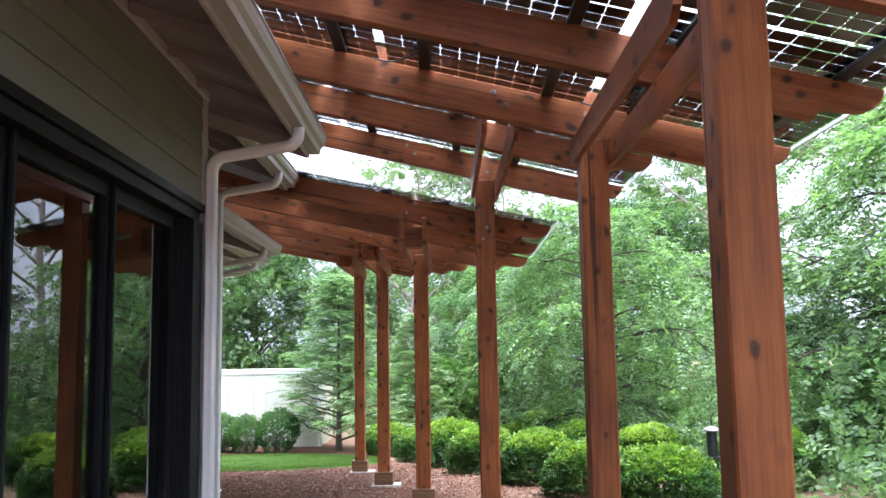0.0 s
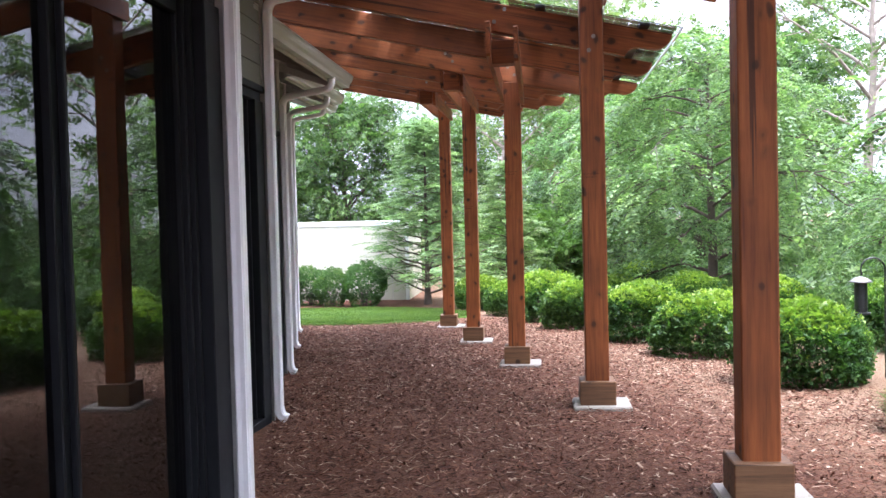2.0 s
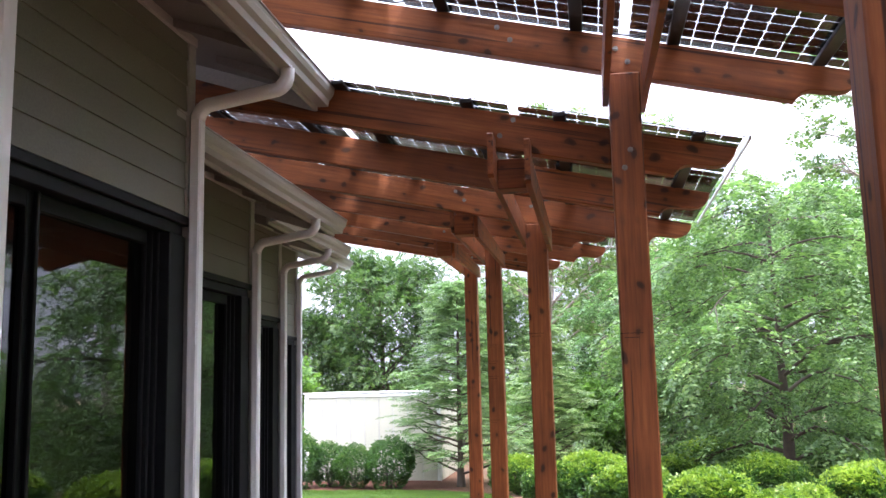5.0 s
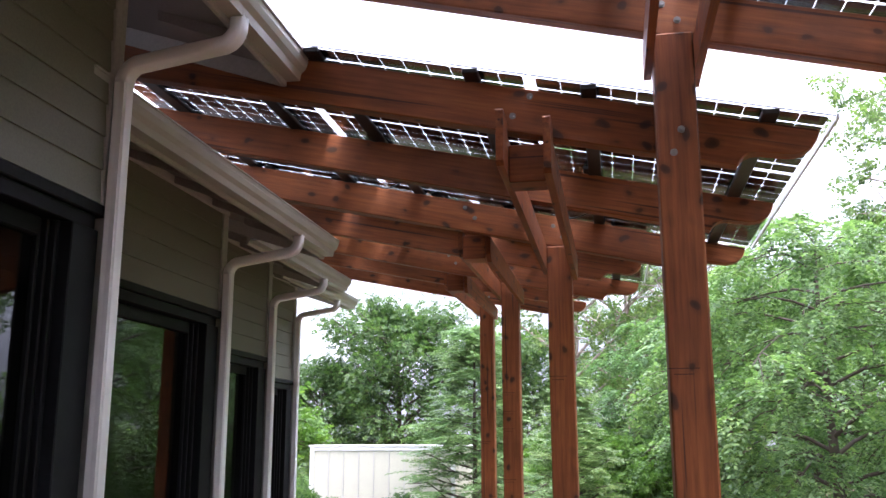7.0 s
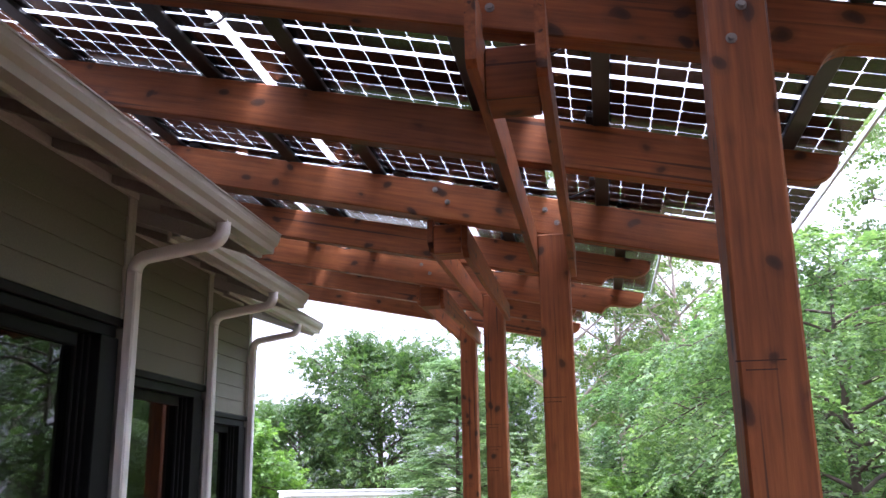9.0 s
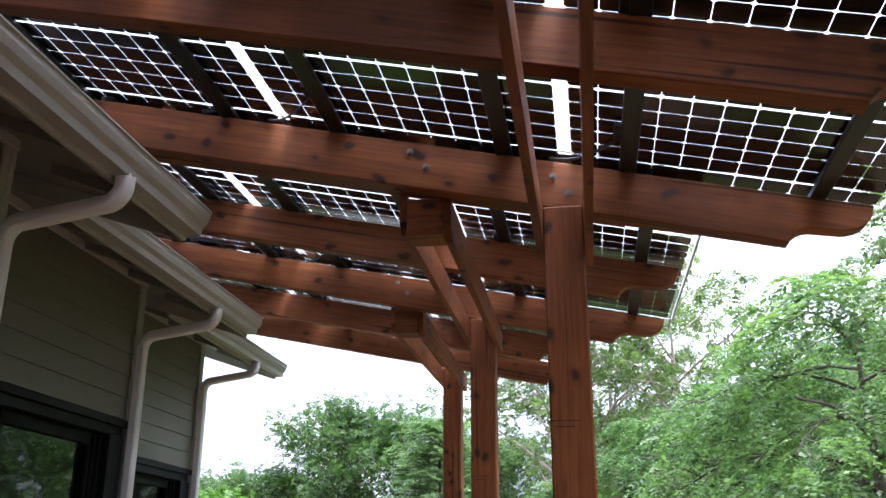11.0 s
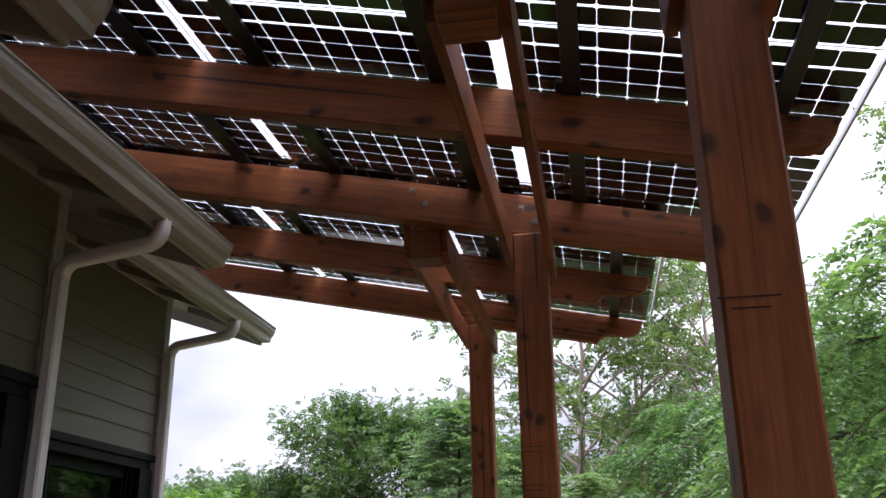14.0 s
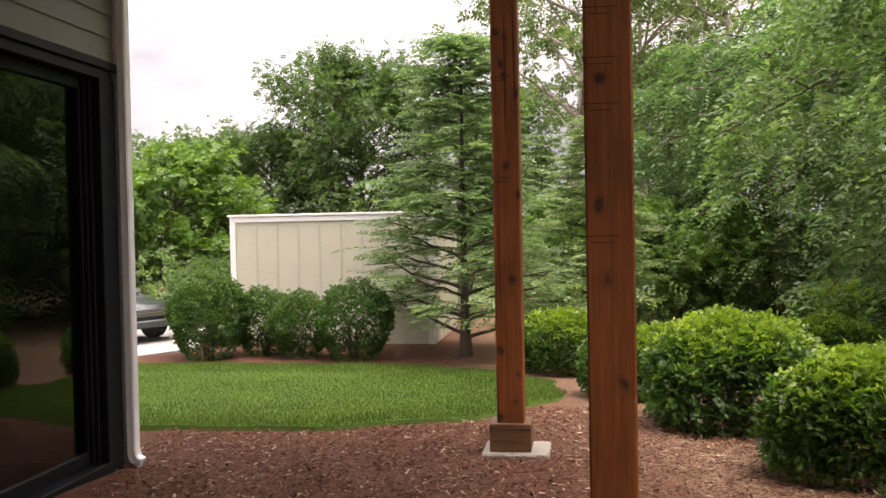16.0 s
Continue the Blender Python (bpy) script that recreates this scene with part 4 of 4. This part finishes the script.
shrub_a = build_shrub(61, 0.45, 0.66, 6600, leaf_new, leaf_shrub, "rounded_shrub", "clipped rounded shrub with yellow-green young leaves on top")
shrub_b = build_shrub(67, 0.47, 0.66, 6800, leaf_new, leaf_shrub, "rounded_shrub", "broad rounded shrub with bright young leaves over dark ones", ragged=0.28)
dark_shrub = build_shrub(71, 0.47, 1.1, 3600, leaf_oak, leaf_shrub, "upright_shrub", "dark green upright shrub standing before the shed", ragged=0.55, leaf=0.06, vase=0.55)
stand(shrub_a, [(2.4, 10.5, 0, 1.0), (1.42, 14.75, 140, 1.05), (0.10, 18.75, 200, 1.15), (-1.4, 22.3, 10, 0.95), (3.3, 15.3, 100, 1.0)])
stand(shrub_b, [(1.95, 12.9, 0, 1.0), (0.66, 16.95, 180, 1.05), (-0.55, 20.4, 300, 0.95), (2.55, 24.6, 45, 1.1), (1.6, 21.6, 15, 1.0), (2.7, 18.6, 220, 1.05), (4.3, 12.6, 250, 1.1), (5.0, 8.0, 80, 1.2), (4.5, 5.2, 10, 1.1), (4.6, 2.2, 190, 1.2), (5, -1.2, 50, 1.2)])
stand(dark_shrub, [(-6.4, 23.35, 0, 0.85), (-5.72, 23.8, 80, 0.66), (-5.1, 23.5, 160, 0.64), (-4.25, 23.25, 240, 0.74), (-7.5, 26.0, 20, 0.9)])


def build_undergrowth(spots, size=1.0, material=None):
    """Loose low greenery along the wood's edge."""
    rng = np.random.default_rng(81)
    pts = []
    for x, y, r, h, n in spots:
        d = rng.normal(0, 1, (n, 3)) * np.array([r, r, h * 0.38])
        d[:, 2] = np.abs(d[:, 2])
        pts.append(d + np.array([x, y, ground_z(y) + 0.05]))
    pts = np.concatenate(pts)
    w = rng.normal(0, 1, pts.shape) + np.array([0, 0, 0.5])
    lv = leaf_sprays(pts, w, rng, 4, 0.28 * size, 0.10 * size, 0.024 * size, 0.3, 0.8)
    ob = new("undergrowth", quick_mesh("undergrowth", lv, np.arange(len(lv)).reshape(-1, 4), material or leaf_locust))
    tagged(ob, "loose green undergrowth along the edge of the wood", "undergrowth", kind="stuff")


build_undergrowth([(6.0 + 1.0 * math.sin(i * 1.7), -3 + i * 1.9, 0.75, 1.5, 420) for i in range(17)] + [(4.6, 21.5, 0.7, 1.3, 300), (3.9, 24.0, 0.7, 1.3, 300)] + [(-0.5 + 1.6 * i, 27.5 + math.sin(i) * 1.5, 1.0, 1.8, 420) for i in range(6)]
                  + [(8.0, 1.0 + 3 * i, 1.1, 2.0, 420) for i in range(7)] + [(-13 + 1.9 * i, 30 + math.sin(i * 2), 1.3, 1.6, 420) for i in range(7)] + [(-12.0 + 3.0 * i, 38 + math.sin(i), 1.8, 3.0, 520) for i in range(9)])


build_undergrowth([(13 + 4 * math.sin(i * 2.1) + 0.25 * i, -8 + i * 3.2, 1.9, 2.4, 420) for i in range(15)] + [(-30 + 4.2 * i, 56 + 3 * math.sin(i), 2.6, 4.5, 320) for i in range(14)], 2.6, leaf_oak)


def build_grass_clump(x, y, s):
    rng = np.random.default_rng(int(91 + x * 10))
    n = 420
    a, r = rng.uniform(0, 2 * np.pi, n), 0.10 * np.sqrt(rng.random(n))
    base = np.stack([r * np.cos(a), r * np.sin(a), 0 * r], 1)
    L = rng.uniform(0.45, 0.85, n) * s
    lean = rng.uniform(0.15, 0.75, n)
    out = np.stack([np.cos(a), np.sin(a), 0 * a], 1)
    side = np.stack([-np.sin(a), np.cos(a), 0 * a], 1) * 0.0035
    mid = base + out * (L * lean * 0.3)[:, None] + np.array([0, 0, 0.62]) * L[:, None]
    tip = base + out * (L * lean)[:, None] + np.array([0, 0, 1.0]) * (L * (1 - 0.45 * lean))[:, None]
    v = np.stack([base - side, base + side, mid + side, mid - side, tip], 1).reshape(-1, 3)
    k = np.arange(n)[:, None] * 5
    f = np.concatenate([k + np.array([[0, 1, 2]]), k + np.array([[0, 2, 3]]), k + np.array([[3, 2, 4]])])
    ob = thing("grass_clump", (x, y, ground_z(y)), "tufted ornamental grass clump with arching blades", "ornamental grass", "grass clumps")
    q = part("blades", quick_mesh("blades", v, f, grass_mat), grass_mat, ob)
    q["kind"] = "stuff"


build_grass_clump(2.75, 8.35, 1.0)
build_grass_clump(2.45, 8.05, 0.45)
build_grass_clump(3.1, 8.9, 1.05)


# ---- shed behind the lawn ----
def build_shed():
    x0, x1, y0, y1, z0, z1 = -6.66, -3.38, 24.9, 27.6, -0.5, 1.53
    ob = thing("shed", (x0, y0, z0), "beige panelled shed with white corner and top trim", "shed")
    def lo(bm):
        bmesh.ops.translate(bm, verts=bm.verts[:], vec=(-x0, -y0, -z0))
        return bm
    bm = bmesh.new()
    box(bm, x0 + 0.02, y0 + 0.02, z0 - 0.05, x1 - 0.02, y1, z1 - 0.03)
    part("wall", lo(bm), panel_mat, ob)
    n = 9
    for i in range(n):
        a, b = x0 + 0.09 + (x1 - x0 - 0.18) * i / n, x0 + 0.09 + (x1 - x0 - 0.18) * (i + 1) / n
        bm = bmesh.new()
        box(bm, a + 0.004, y0 + 0.003, z0, b - 0.012, y0 + 0.02, z1 - 0.09, 0.003)
        part("panel", lo(bm), panel_mat, ob)
        bm = bmesh.new()
        box(bm, b - 0.012, y0 - 0.012, z0, b + 0.006, y0 + 0.02, z1 - 0.09, 0.003)
        part("batten", lo(bm), trim_mat, ob)
    for i in range(7):
        a = y0 + 0.1 + i * 0.36
        bm = bmesh.new()
        box(bm, x1 - 0.02, a, z0, x1 - 0.004, a + 0.33, z1 - 0.09, 0.003)
        part("panel", lo(bm), panel_mat, ob)
    for a, b, c, d in ((x0, x0 + 0.09, z0, z1), (x1 - 0.09, x1, z0, z1), (x0 + 0.091, x1 - 0.091, z1 - 0.085, z1)):
        bm = bmesh.new()
        box(bm, a, y0 - 0.02, c, b, y0 + 0.03, d, 0.004)
        part("trim_board", lo(bm), shed_trim_mat, ob, "white trim board")
    bm = bmesh.new()
    box(bm, x0 - 0.03, y0 - 0.04, z1 + 0.001, x1 + 0.03, y1 + 0.05, z1 + 0.035, 0.004)
    part("roof", lo(bm), shed_trim_mat, ob)


build_shed()


# ---- bird feeder on a crook ----
def build_feeder(x, y):
    g = ground_z(y) - 0.16
    ob = thing("bird_feeder", (x, y, g), "dark tube bird feeder with a grey cap hanging from a crook", "bird feeder")
    ring = [(0.008 * math.cos(i * math.pi / 4), 0.008 * math.sin(i * math.pi / 4)) for i in range(8)]
    path = [(0.22, 0, -0.05), (0.22, 0, 0.7), (0.22, 0, 1.22)]
    for i in range(1, 13):
        a = i / 12 * math.pi * 1.15
        path.append((0.11 + 0.11 * math.cos(a), 0, 1.22 + 0.11 * math.sin(a)))
    bm = bmesh.new()
    sweep(bm, path, ring)
    part("crook", bm, black_mat, ob, "black iron crook", True)
    bm = bmesh.new()
    disc(bm, (0, 0, 0.96), 2, 0.058, 0.28, 18)
    part("tube", bm, black_mat, ob, "dark mesh seed tube")
    for z in (0.86, 0.96, 1.05):
        bm = bmesh.new()
        disc(bm, (0, 0, z), 2, 0.061, 0.008, 18)
        part("band", bm, rail_mat, ob)
    bm = bmesh.new()
    disc(bm, (0, 0, 0.808), 2, 0.085, 0.015, 18)
    part("tray", bm, black_mat, ob)
    bm = bmesh.new()
    rows_ = [[bm.verts.new((r * math.cos(i * math.pi / 9), r * math.sin(i * math.pi / 9), z)) for i in range(18)] for r, z in ((0.10, 1.100), (0.10, 1.11), (0.06, 1.14), (0.015, 1.155))]
    for a, b in zip(rows_, rows_[1:]):
        for i in range(18):
            bm.faces.new((a[i], a[(i + 1) % 18], b[(i + 1) % 18], b[i]))
    bm.faces.new(rows_[-1])
    bm.faces.new(rows_[0][::-1])
    part("cap", bm, steel_mat, ob, "grey domed metal cap", True)
    bm = bmesh.new()
    sweep(bm, [(0, 0, 1.15), (0, 0, 1.24)], [(u * 0.35, v * 0.35) for u, v in ring])
    part("hanger", bm, black_mat, ob)


build_feeder(2.97, 10.48)


# ---- parked car beyond the lawn ----
def build_car(x, y, turn):
    g = -0.468
    ob = thing("parked_car", (x, y, g), "dark grey saloon car parked on the drive", "car")
    ob.rotation_euler, ob.scale = (0, 0, radians(turn)), (0.86, 0.86, 0.86)
    side = [(-2.1, 0.28), (2.05, 0.26), (2.2, 0.40), (2.2, 0.56), (2.05, 0.68), (1.05, 0.82), (0.35, 1.32), (-0.9, 1.36), (-1.6, 0.98), (-2.2, 0.90), (-2.25, 0.45)]
    bm = bmesh.new()
    prism(bm, side, -0.84, 0.84, 1)
    bmesh.ops.bevel(bm, geom=bm.edges[:], offset=0.07, segments=2, affect="EDGES")
    part("body", bm, car_mat, ob, "", True)
    for s in (-1, 1):
        bm = bmesh.new()
        prism(bm, [(0.92, 0.87), (0.34, 1.26), (-0.85, 1.29), (-1.35, 0.93)], s * 0.845 - 0.006, s * 0.845 + 0.006, 1)
        part("side_window", bm, black_mat, ob, "dark side window")
        bm = bmesh.new()
        box(bm, 2.10, s * 0.66 - 0.13, 0.54, 2.205, s * 0.66 + 0.13, 0.63, 0.02)
        part("headlight", bm, lamp_glass_mat, ob, "clear headlight")
        for wx in (1.35, -1.35):
            bm = bmesh.new()
            disc(bm, (wx, s * 0.78, 0.31), 1, 0.31, 0.2, 22)
            t = part("wheel", bm, black_mat, ob, "black tyre")
            bm = bmesh.new()
            disc(bm, (wx, s * 0.885, 0.31), 1, 0.19, 0.02, 16)
            part("rim", bm, chrome_mat, t, "bright rim")
    bm = bmesh.new()
    box(bm, 2.19, -0.36, 0.50, 2.225, 0.36, 0.64, 0.01)
    gr = part("grille", bm, black_mat, ob, "black grille")
    for i in range(4):
        bm = bmesh.new()
        box(bm, 2.225, -0.33, 0.515 + i * 0.03, 2.235, 0.33, 0.527 + i * 0.03)
        part("grille_bar", bm, chrome_mat, gr, "bright bar")
    bm = bmesh.new()
    box(bm, 2.14, -0.82, 0.30, 2.27, 0.82, 0.44, 0.03)
    part("bumper", bm, car_mat, ob)
    bm = bmesh.new()
    prism(bm, [(1.10, 0.875), (1.13, 0.895), (0.42, 1.335), (0.38, 1.32)], -0.68, 0.68, 1)
    part("windscreen", bm, black_mat, ob, "dark windscreen")


build_car(-9.75, 25.6, -24)
